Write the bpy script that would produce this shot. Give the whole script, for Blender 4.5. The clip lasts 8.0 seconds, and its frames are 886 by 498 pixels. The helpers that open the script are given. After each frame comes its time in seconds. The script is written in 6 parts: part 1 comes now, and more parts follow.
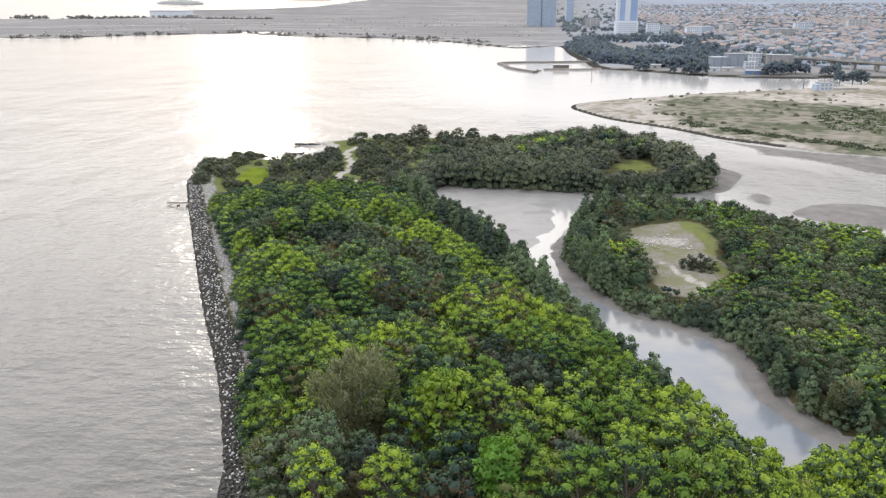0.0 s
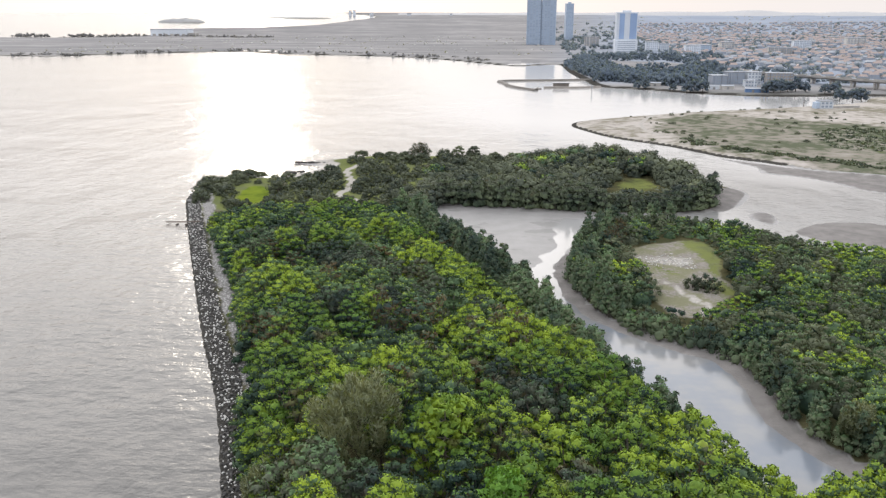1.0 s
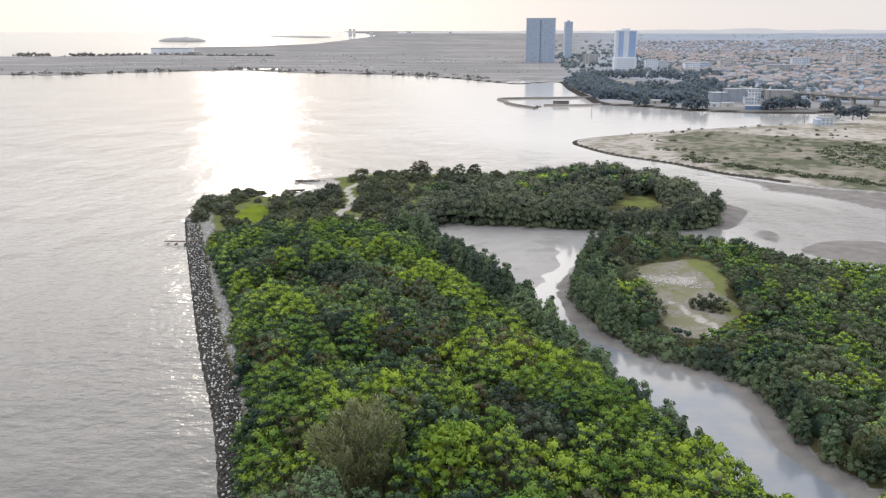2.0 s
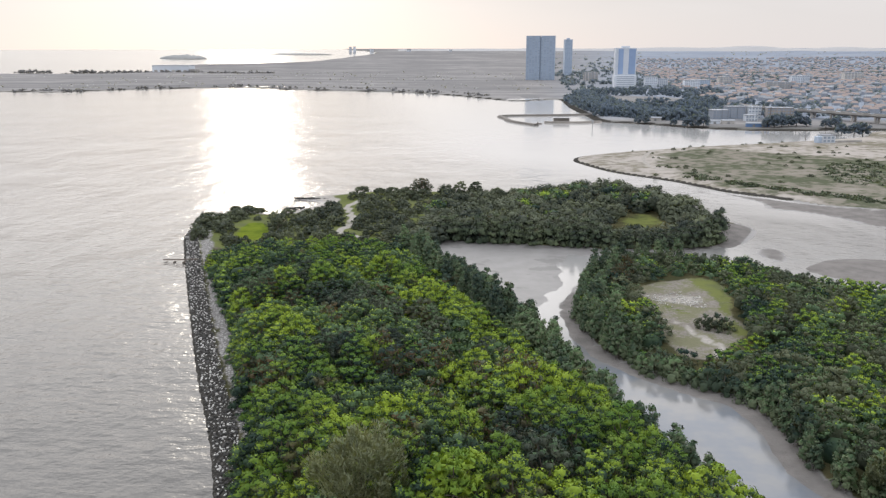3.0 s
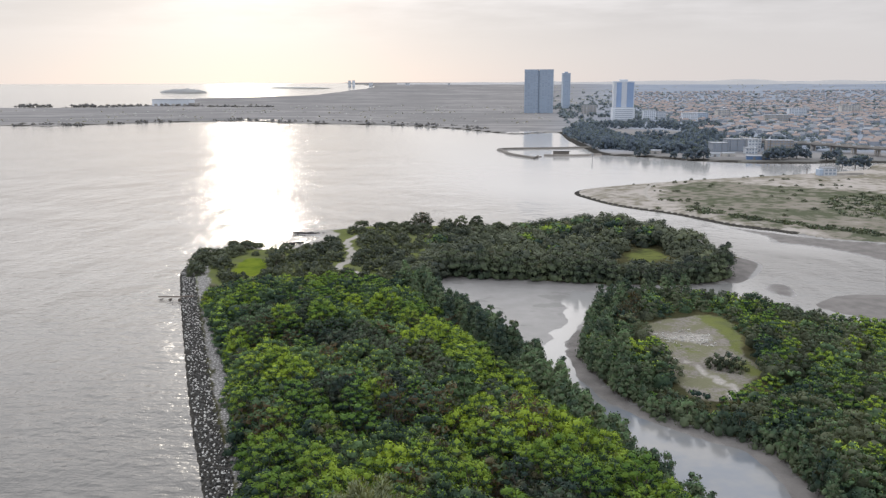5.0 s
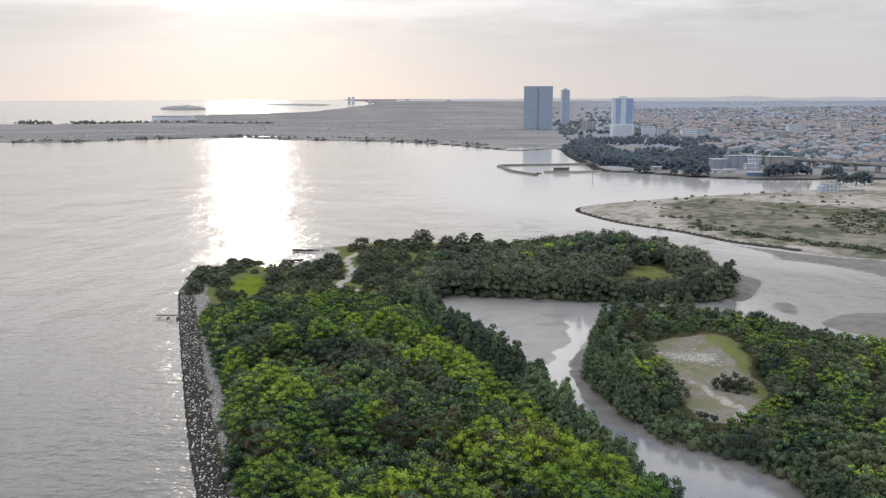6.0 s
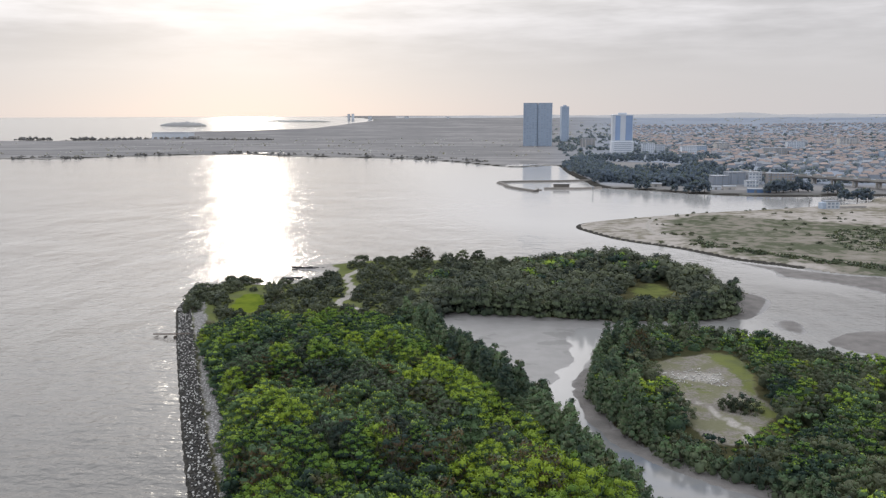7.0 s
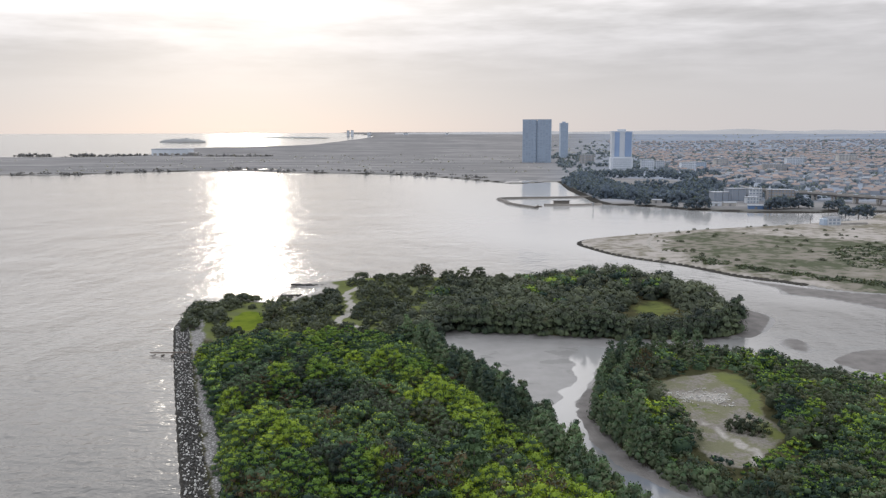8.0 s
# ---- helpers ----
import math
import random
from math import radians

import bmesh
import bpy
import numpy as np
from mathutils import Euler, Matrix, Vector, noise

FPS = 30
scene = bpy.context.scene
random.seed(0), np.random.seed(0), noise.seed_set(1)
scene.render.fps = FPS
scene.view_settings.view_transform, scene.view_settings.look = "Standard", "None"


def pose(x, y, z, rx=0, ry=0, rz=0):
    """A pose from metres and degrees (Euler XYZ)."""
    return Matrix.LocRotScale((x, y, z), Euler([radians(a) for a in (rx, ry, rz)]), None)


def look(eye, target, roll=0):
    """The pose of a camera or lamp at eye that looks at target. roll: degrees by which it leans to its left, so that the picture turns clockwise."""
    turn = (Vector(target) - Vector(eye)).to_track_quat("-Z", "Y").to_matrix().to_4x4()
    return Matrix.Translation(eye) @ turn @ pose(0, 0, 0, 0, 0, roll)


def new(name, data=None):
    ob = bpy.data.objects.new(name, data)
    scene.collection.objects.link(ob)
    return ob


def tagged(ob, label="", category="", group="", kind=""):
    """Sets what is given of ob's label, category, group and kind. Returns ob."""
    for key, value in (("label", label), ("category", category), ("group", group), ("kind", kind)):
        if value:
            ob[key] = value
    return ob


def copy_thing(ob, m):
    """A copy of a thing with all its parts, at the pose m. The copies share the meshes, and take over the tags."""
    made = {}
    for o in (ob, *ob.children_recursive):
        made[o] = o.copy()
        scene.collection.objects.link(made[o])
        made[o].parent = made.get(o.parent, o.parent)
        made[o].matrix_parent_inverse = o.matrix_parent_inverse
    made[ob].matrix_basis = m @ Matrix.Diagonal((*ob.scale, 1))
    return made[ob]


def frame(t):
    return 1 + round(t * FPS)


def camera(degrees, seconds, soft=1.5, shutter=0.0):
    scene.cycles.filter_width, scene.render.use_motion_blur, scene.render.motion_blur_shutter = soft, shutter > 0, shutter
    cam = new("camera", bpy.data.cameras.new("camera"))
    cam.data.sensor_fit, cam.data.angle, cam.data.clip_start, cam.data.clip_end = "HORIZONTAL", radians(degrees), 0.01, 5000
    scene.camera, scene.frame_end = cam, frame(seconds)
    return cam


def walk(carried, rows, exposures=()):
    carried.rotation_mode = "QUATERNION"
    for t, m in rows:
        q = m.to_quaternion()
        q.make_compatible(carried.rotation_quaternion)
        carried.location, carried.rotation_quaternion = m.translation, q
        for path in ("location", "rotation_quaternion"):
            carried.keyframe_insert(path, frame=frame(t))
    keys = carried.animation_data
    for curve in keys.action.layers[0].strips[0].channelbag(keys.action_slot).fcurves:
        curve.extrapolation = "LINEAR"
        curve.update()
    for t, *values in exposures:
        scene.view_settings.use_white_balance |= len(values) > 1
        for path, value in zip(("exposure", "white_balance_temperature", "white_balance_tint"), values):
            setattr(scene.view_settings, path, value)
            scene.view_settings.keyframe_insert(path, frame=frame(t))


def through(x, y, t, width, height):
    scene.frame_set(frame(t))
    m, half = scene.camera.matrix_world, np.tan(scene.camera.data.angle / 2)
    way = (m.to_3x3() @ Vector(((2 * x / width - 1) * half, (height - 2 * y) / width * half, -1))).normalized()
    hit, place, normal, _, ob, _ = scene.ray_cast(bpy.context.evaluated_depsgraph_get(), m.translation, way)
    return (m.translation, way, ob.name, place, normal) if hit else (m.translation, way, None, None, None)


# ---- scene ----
cam = camera(55.6, 8.0, soft=1.3)
EXPOSURES = [(0.0, 0.58, 6560, 10), (1.5, 0.45, 6530, 10), (3.5, 0.22, 6460, 10), (5.5, 0.06, 6390, 10), (8.0, -0.06, 6330, 10)]
PATH = [
    (0, (3.56, -2.022, 79.039), (3.382, -0.119, 78.451), -0.0),
    (0.5, (3.125, -0.608, 79.016), (2.946, 1.301, 78.448), -0.1),
    (1, (2.701, 0.823, 78.988), (2.523, 2.738, 78.439), -0.0),
    (1.5, (2.261, 2.339, 78.947), (2.083, 4.259, 78.418), -0.1),
    (3, (1.006, 7.164, 78.691), (0.827, 9.099, 78.22), -0.1),
    (3.5, (0.587, 8.771, 78.659), (0.408, 10.711, 78.207), -0.1),
    (4, (0.181, 10.376, 78.646), (0.002, 12.32, 78.213), -0.2),
    (4.5, (-0.196, 11.968, 78.639), (-0.374, 13.917, 78.224), -0.2),
    (6, (-1.711, 16.801, 78.673), (-1.887, 18.761, 78.314), -0.2),
    (6.5, (-2.125, 18.448, 78.673), (-2.301, 20.411, 78.333), -0.2),
    (7, (-2.54, 20.084, 78.647), (-2.715, 22.051, 78.326), -0.2),
    (7.5, (-3.008, 21.709, 78.627), (-3.182, 23.678, 78.324), -0.2),
    (8, (-3.511, 23.319, 78.595), (-3.684, 25.291, 78.312), -0.2),
]
walk(cam, [(t, look(eye, aim, roll)) for t, eye, aim, roll in PATH], exposures=EXPOSURES)

# ---------------------------------------------------------------- world, sun
SUN_AZ, SUN_EL = radians(-18.0), radians(11.5)
SUN_DIR = Vector((math.sin(SUN_AZ) * math.cos(SUN_EL), math.cos(SUN_AZ) * math.cos(SUN_EL), math.sin(SUN_EL)))


def nd(tree, kind, **kw):
    """A node with its inputs set by name or index: plain values or sockets."""
    n = tree.nodes.new(kind)
    for k, v in kw.items():
        if k == "p_operation":
            n.operation = v
        elif k == "p_use_clamp":
            n.use_clamp = v
        elif k == "p_data_type":
            n.data_type = v
        elif k == "p_blend_type":
            n.blend_type = v
        elif k == "p_interpolation_type":
            n.interpolation_type = v
        elif k == "p_attribute_name":
            n.attribute_name = v
        elif k == "p_sky_type":
            n.sky_type = v
        elif k == "p_sun_disc":
            n.sun_disc = v
        elif k == "p_sun_elevation":
            n.sun_elevation = v
        elif k == "p_sun_rotation":
            n.sun_rotation = v
        elif k == "p_dust_density":
            n.dust_density = v
        elif k == "p_air_density":
            n.air_density = v
        if k.startswith("p_"):
            continue
        s = n.inputs[int(k[1:])] if k[0] == "i" and k[1:].isdigit() else n.inputs[k.replace("_", " ")]
        if isinstance(v, bpy.types.NodeSocket):
            tree.links.new(v, s)
        else:
            s.default_value = v
    return n


def mth(tree, op, a, b=0.0, c=0.0, clamp=False):
    return nd(tree, "ShaderNodeMath", p_operation=op, p_use_clamp=clamp, i0=a, i1=b, i2=c).outputs[0]


def mixc(tree, f, a, b, mode="MIX"):
    n = nd(tree, "ShaderNodeMix", p_data_type="RGBA", p_blend_type=mode)
    for s, v in ((n.inputs[0], f), (n.inputs[6], a), (n.inputs[7], b)):
        if isinstance(v, bpy.types.NodeSocket):
            tree.links.new(v, s)
        else:
            s.default_value = v if isinstance(v, float) else (*v, 1)[:4]
    return n.outputs[2]


def ramp(tree, x, lo, hi, a=0.0, b=1.0):
    return nd(tree, "ShaderNodeMapRange", p_interpolation_type="SMOOTHSTEP", Value=x, From_Min=lo, From_Max=hi, To_Min=a, To_Max=b).outputs[0]


def noise_tex(tree, vec, scale, detail=3.0, rough=0.55):
    return nd(tree, "ShaderNodeTexNoise", Vector=vec, Scale=scale, Detail=detail, Roughness=rough).outputs[0]


def build_world():
    w = bpy.data.worlds.new("hazy_sky")
    scene.world = w
    w.use_nodes = True
    t = w.node_tree
    t.nodes.clear()
    sky = nd(t, "ShaderNodeTexSky", p_sky_type="NISHITA", p_sun_disc=False, p_sun_elevation=SUN_EL,
             p_sun_rotation=SUN_AZ, p_dust_density=0.6, p_air_density=1.0)
    way = nd(t, "ShaderNodeTexCoord").outputs["Generated"]
    z = nd(t, "ShaderNodeSeparateXYZ", Vector=way).outputs[2]
    near = nd(t, "ShaderNodeVectorMath", p_operation="DOT_PRODUCT", i0=way, i1=tuple(SUN_DIR)).outputs["Value"]
    near = mth(t, "MAXIMUM", near, 0.0)
    veil = mixc(t, ramp(t, z, 0.10, 0.60), VEIL_LOW, VEIL_HIGH)
    # thin cloud streaks, flattened towards the horizon
    flat = nd(t, "ShaderNodeVectorMath", p_operation="MULTIPLY", i0=way, i1=(1.0, 1.0, 6.5)).outputs[0]
    c1 = noise_tex(t, flat, 2.6, 5.0, 0.55)
    c2 = noise_tex(t, flat, 7.0, 4.0, 0.6)
    streak = mth(t, "MULTIPLY_ADD", c2, 0.35, mth(t, "MULTIPLY", c1, 0.65))
    amount = ramp(t, z, 0.02, 0.16, 0.0, 1.0)
    cloud = mth(t, "MULTIPLY_ADD", mth(t, "MULTIPLY", ramp(t, streak, 0.36, 0.66, -0.28, 0.5), amount), 1.0, 1.0)
    veil = mixc(t, 1.0, veil, nd(t, "ShaderNodeCombineColor", Red=cloud, Green=cloud, Blue=cloud).outputs[0], "MULTIPLY")
    glow = mth(t, "MULTIPLY_ADD", mth(t, "POWER", near, 90.0), GLOW[0], mth(t, "MULTIPLY", mth(t, "POWER", near, 20.0), GLOW[1]))
    wide = mth(t, "MULTIPLY", mth(t, "POWER", near, 5.0), ramp(t, z, 0.08, 0.30))      # bright thin cloud round the sun, dimmed by the haze below it
    glow = mth(t, "MULTIPLY_ADD", wide, GLOW[2], glow)
    tint = mixc(t, 1.0, nd(t, "ShaderNodeCombineColor", Red=glow, Green=glow, Blue=glow).outputs[0], (1.0, 0.93, 0.85), "MULTIPLY")
    veil = mixc(t, 1.0, veil, tint, "ADD")
    b1 = nd(t, "ShaderNodeBackground", Color=sky.outputs[0], Strength=0.06)
    b2 = nd(t, "ShaderNodeBackground", Color=veil, Strength=VEIL)
    add = nd(t, "ShaderNodeMixShader", i0=0.92, i1=b1.outputs[0], i2=b2.outputs[0])     # thin cloud over most of the sky
    nd(t, "ShaderNodeOutputWorld", Surface=add.outputs[0])


VEIL, VEIL_LOW, VEIL_HIGH, GLOW = 1.0, (0.655, 0.63, 0.637), (1.42, 1.48, 1.57), (0.10, 0.22, 1.8)
build_world()
lamp = bpy.data.lights.new("sun", "SUN")
lamp.energy, lamp.angle, lamp.color = 0.17, radians(3.0), (1.0, 0.90, 0.74)
sun = new("sun", lamp)
sun.matrix_world = look(SUN_DIR * 100, (0, 0, 0))

# ---------------------------------------------------------------- materials


def material(name):
    m = bpy.data.materials.new(name)
    m.use_nodes = True
    t = m.node_tree
    t.nodes.clear()
    return m, t


def finish(t, shader):
    nd(t, "ShaderNodeOutputMaterial", Surface=shader)


def place(t):
    return nd(t, "ShaderNodeNewGeometry").outputs["Position"]


def attr(t, name):
    return nd(t, "ShaderNodeAttribute", p_attribute_name=name).outputs["Fac"]


def bumped(t, height, strength=0.4, distance=0.1):
    return nd(t, "ShaderNodeBump", Height=height, Strength=strength, Distance=distance).outputs[0]


def plain(name, rgb, rgb2=None, scale=1.0, rough=0.7, metal=0.0, bump=0.2, size=0.05, local=True, spread=0.25, sheen=0.0):
    """A surface with stains at two scales, fine relief and a shade of its own for each thing."""
    m, t = material(name)
    vec = nd(t, "ShaderNodeTexCoord").outputs["Object"] if local else place(t)
    big = noise_tex(t, vec, scale * 0.25, 4.0)
    fine = noise_tex(t, vec, scale * 4.0, 4.0, 0.65)
    rgb2 = rgb2 or tuple(c * 0.65 for c in rgb)
    f = ramp(t, mth(t, "MULTIPLY_ADD", fine, 0.4, mth(t, "MULTIPLY", big, 0.6)), 0.35, 0.66)
    col = mixc(t, f, rgb, rgb2)
    own = nd(t, "ShaderNodeObjectInfo").outputs["Random"]
    v = ramp(t, own, 0.0, 1.0, 1.0 - spread, 1.0 + spread)
    col = mixc(t, 1.0, col, nd(t, "ShaderNodeCombineColor", Red=v, Green=v, Blue=v).outputs[0], "MULTIPLY")
    p = nd(t, "ShaderNodeBsdfPrincipled", Base_Color=col, Roughness=rough, Metallic=metal, Sheen_Weight=sheen, Sheen_Roughness=0.5)
    t.links.new(bumped(t, fine, bump, size), p.inputs["Normal"])
    finish(t, p.outputs[0])
    return m


def foliage(name, dark, light, brown=(0.10, 0.085, 0.04), brown_amount=0.0, gloss=0.7, through=0.22, patch=0.03, sheen=0.0):
    """Leaves: each leaf, each tree and each stretch of the wood has its own shade; light passes through them."""
    m, t = material(name)
    pos = place(t)
    geo = nd(t, "ShaderNodeNewGeometry")
    leaf = geo.outputs["Random Per Island"]
    own = nd(t, "ShaderNodeObjectInfo").outputs["Random"]
    wide = noise_tex(t, pos, patch, 3.0, 0.6)
    mid = noise_tex(t, pos, patch * 9, 3.0, 0.6)
    f = mth(t, "ADD", mth(t, "MULTIPLY", leaf, 0.14), mth(t, "MULTIPLY", own, 0.30))
    f = mth(t, "MULTIPLY_ADD", attr(t, "tone"), 0.34, f)
    f = mth(t, "ADD", f, mth(t, "MULTIPLY", ramp(t, wide, 0.36, 0.64), 0.36))
    f = mth(t, "ADD", f, mth(t, "MULTIPLY", ramp(t, mid, 0.3, 0.7), 0.30))
    col = mixc(t, ramp(t, f, 0.18, 1.0), dark, light)
    if brown_amount:
        spots = noise_tex(t, nd(t, "ShaderNodeVectorMath", p_operation="ADD", i0=pos, i1=(71.0, 13.0, 5.0)).outputs[0], 0.12, 2.0)
        col = mixc(t, ramp(t, spots, 0.66 - 0.1 * brown_amount, 0.74, 0.0, 0.8), col, brown)
    p = nd(t, "ShaderNodeBsdfPrincipled", Base_Color=col, Roughness=gloss, Sheen_Weight=sheen)
    p.inputs["Specular IOR Level"].default_value = 0.2
    lit = mixc(t, 1.0, col, (1.25, 1.15, 0.55), "MULTIPLY")
    tr = nd(t, "ShaderNodeBsdfTranslucent", Color=lit)
    mx = nd(t, "ShaderNodeMixShader", i0=through, i1=p.outputs[0], i2=tr.outputs[0])
    finish(t, mx.outputs[0])
    return m


def water_material():
    """Silty sea: open water with wind ripples, smooth where it is sheltered."""
    m, t = material("silty_water")
    pos = place(t)
    calm = attr(t, "calm")
    turn = nd(t, "ShaderNodeMapping", Vector=pos, Rotation=(0, 0, 0.6), Scale=(1.25, 0.75, 1.0)).outputs[0]
    lines = nd(t, "ShaderNodeMapping", Vector=pos, Rotation=(0, 0, 0.22), Scale=(0.72, 1.6, 1.0)).outputs[0]
    w3 = noise_tex(t, pos, 0.012, 3.0, 0.55)
    swell = mth(t, "MULTIPLY", noise_tex(t, turn, 0.07, 2.0, 0.5), 2.0)
    bands = nd(t, "ShaderNodeMapping", Vector=pos, Rotation=(0, 0, -0.5), Scale=(1.0, 0.45, 1.0)).outputs[0]
    swell = mth(t, "MULTIPLY_ADD", noise_tex(t, bands, 0.045, 3.0, 0.6), 3.4, swell)
    waves = mth(t, "MULTIPLY_ADD", noise_tex(t, lines, 0.2, 3.0, 0.55), 1.25, swell)
    waves = mth(t, "MULTIPLY_ADD", noise_tex(t, turn, 0.5, 2.0, 0.5), 0.6, waves)
    h = mth(t, "MULTIPLY_ADD", noise_tex(t, turn, 1.7, 1.0, 0.5), 0.10, waves)
    gust = ramp(t, w3, 0.3, 0.7, 0.55, 1.0)
    amp = mth(t, "MULTIPLY", gust, ramp(t, calm, 0.0, 1.0, 1.0, 0.05))
    bump = nd(t, "ShaderNodeBump", Height=mth(t, "MULTIPLY", h, amp), Strength=1.0, Distance=WAVE)
    col = mixc(t, ramp(t, noise_tex(t, pos, 0.02, 4.0), 0.3, 0.7), SILT, tuple(c * 0.8 for c in SILT))
    # Paler base colour paints bright sky reflection on sheltered sea and channel.
    col = mixc(t, attr(t, "plume"), col, (0.34, 0.332, 0.328))
    # Bluish creek tones paint in the reflected upper sky.
    col = mixc(t, attr(t, "creek"), col, mixc(t, ramp(t, noise_tex(t, pos, 0.05, 4.0, 0.6), 0.36, 0.64), (0.19, 0.185, 0.182), (0.135, 0.148, 0.172)))
    rough = mth(t, "MULTIPLY_ADD", attr(t, "chop"), 0.10, ramp(t, calm, 0.0, 1.0, 0.14, 0.12))
    p = nd(t, "ShaderNodeBsdfPrincipled", Base_Color=col, Roughness=rough, IOR=1.33)
    t.links.new(bump.outputs[0], p.inputs["Normal"])
    finish(t, p.outputs[0])
    return m


WAVE, SILT = 0.40, (0.084, 0.079, 0.075)


def ground_material():
    """Soil under the trees, with sand, turf, gravel and tidal mud where the zones say, their rims broken up."""
    m, t = material("coastal_ground")
    pos = place(t)
    fine = noise_tex(t, pos, 1.2, 5.0, 0.65)
    mid = noise_tex(t, pos, 0.14, 4.0, 0.6)
    wide = noise_tex(t, pos, 0.018, 4.0, 0.6)
    rim = mth(t, "ADD", mth(t, "MULTIPLY_ADD", fine, 0.5, -0.25), mth(t, "MULTIPLY_ADD", mid, 0.9, -0.45))

    def zone(name):
        return ramp(t, mth(t, "ADD", attr(t, name), rim), 0.38, 0.62)
    col = mixc(t, ramp(t, mid, 0.3, 0.7), (0.045, 0.046, 0.024), (0.085, 0.075, 0.04))
    open_land = mixc(t, ramp(t, mth(t, "MULTIPLY_ADD", mid, 0.5, mth(t, "MULTIPLY", wide, 0.5)), 0.42, 0.60), (0.33, 0.30, 0.275), (0.16, 0.145, 0.112))
    col = mixc(t, zone("open"), col, open_land)
    rows = noise_tex(t, nd(t, "ShaderNodeMapping", Vector=pos, Rotation=(0, 0, 0.1), Scale=(0.12, 1.0, 1.0)).outputs[0], 0.022, 4.0, 0.6)
    # Far ground is paled, and blued by the town: haze painted into the colour.
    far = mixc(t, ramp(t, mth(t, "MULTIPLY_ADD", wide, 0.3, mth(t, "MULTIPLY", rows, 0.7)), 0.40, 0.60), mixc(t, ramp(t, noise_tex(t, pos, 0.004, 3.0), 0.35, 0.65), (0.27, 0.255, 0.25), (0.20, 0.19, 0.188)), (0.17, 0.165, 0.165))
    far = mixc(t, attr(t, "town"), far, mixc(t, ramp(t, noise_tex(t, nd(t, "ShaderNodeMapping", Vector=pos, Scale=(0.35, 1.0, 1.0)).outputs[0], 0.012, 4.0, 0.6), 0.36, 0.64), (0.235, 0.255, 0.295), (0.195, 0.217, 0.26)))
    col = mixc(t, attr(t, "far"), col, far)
    broken = ramp(t, mth(t, "ADD", mth(t, "ADD", attr(t, "rough"), mth(t, "MULTIPLY", rim, 0.6)), mth(t, "MULTIPLY_ADD", wide, 2.0, -1.08)), 0.3, 0.75)
    col = mixc(t, broken, col, mixc(t, ramp(t, mth(t, "MULTIPLY_ADD", mid, 0.5, mth(t, "MULTIPLY", wide, 0.5)), 0.44, 0.56), (0.19, 0.172, 0.145), (0.085, 0.092, 0.062)))
    sand = mixc(t, ramp(t, fine, 0.3, 0.7), (0.215, 0.195, 0.175), (0.15, 0.137, 0.12))
    sand = mixc(t, ramp(t, mth(t, "MULTIPLY_ADD", fine, 0.35, mth(t, "MULTIPLY", mid, 0.65)), 0.44, 0.56, 0.0, 0.8), sand, (0.14, 0.138, 0.08))
    col = mixc(t, zone("sand"), col, sand)
    turf = mixc(t, ramp(t, mid, 0.32, 0.68), (0.078, 0.108, 0.018), (0.128, 0.158, 0.022))
    col = mixc(t, mth(t, "MULTIPLY", zone("grass"), 0.85), col, mixc(t, ramp(t, mid, 0.32, 0.68), (0.082, 0.098, 0.036), (0.128, 0.142, 0.045)))
    col = mixc(t, zone("turf"), col, turf)
    col = mixc(t, ramp(t, mth(t, "ADD", attr(t, "pale"), rim), 0.42, 0.7), col, mixc(t, ramp(t, fine, 0.3, 0.7), (0.36, 0.335, 0.31), (0.24, 0.222, 0.20)))
    stones = nd(t, "ShaderNodeTexVoronoi", Vector=pos, Scale=1.4).outputs["Distance"]
    gravel = mixc(t, ramp(t, stones, 0.1, 0.55), (0.42, 0.405, 0.395), (0.15, 0.143, 0.138))
    col = mixc(t, zone("gravel"), col, gravel)
    mud = mixc(t, ramp(t, mid, 0.3, 0.7), (0.195, 0.185, 0.18), (0.16, 0.151, 0.147))
    pools = noise_tex(t, nd(t, "ShaderNodeMapping", Vector=pos, Rotation=(0, 0, 0.3), Scale=(0.6, 1.0, 1.0)).outputs[0], 0.09, 4.0, 0.6)
    mud = mixc(t, ramp(t, pools, 0.55, 0.61, 0.0, 0.7), mud, (0.10, 0.094, 0.09))
    wet = ramp(t, mth(t, "MULTIPLY_ADD", rim, 0.25, attr(t, "mud")), 0.4, 0.6)
    col = mixc(t, wet, col, mud)
    dull = ramp(t, mth(t, "MULTIPLY_ADD", rim, 0.35, attr(t, "bars")), 0.4, 0.6)
    col = mixc(t, dull, col, mixc(t, ramp(t, mid, 0.3, 0.7), (0.185, 0.17, 0.162), (0.13, 0.121, 0.115)))
    # Dark stone edging; under the rock bank it paints the shaded gaps.
    kerb_and_gaps = mixc(t, ramp(t, stones, 0.15, 0.6), (0.08, 0.074, 0.068), (0.035, 0.033, 0.03))
    col = mixc(t, ramp(t, mth(t, "MULTIPLY_ADD", rim, 0.5, attr(t, "stones")), 0.4, 0.6), col, kerb_and_gaps)
    wet = mth(t, "MULTIPLY", wet, mth(t, "MULTIPLY_ADD", dull, -0.9, 1.0))
    rough = mth(t, "MULTIPLY_ADD", wet, -0.35, 0.9)
    p = nd(t, "ShaderNodeBsdfPrincipled", Base_Color=col, Roughness=rough, Specular_IOR_Level=mth(t, "MULTIPLY", wet, 0.5))
    height = mth(t, "MULTIPLY", fine, mth(t, "MULTIPLY_ADD", wet, -0.93, 1.0))
    t.links.new(bumped(t, height, 0.7, 0.35), p.inputs["Normal"])
    finish(t, p.outputs[0])
    return m


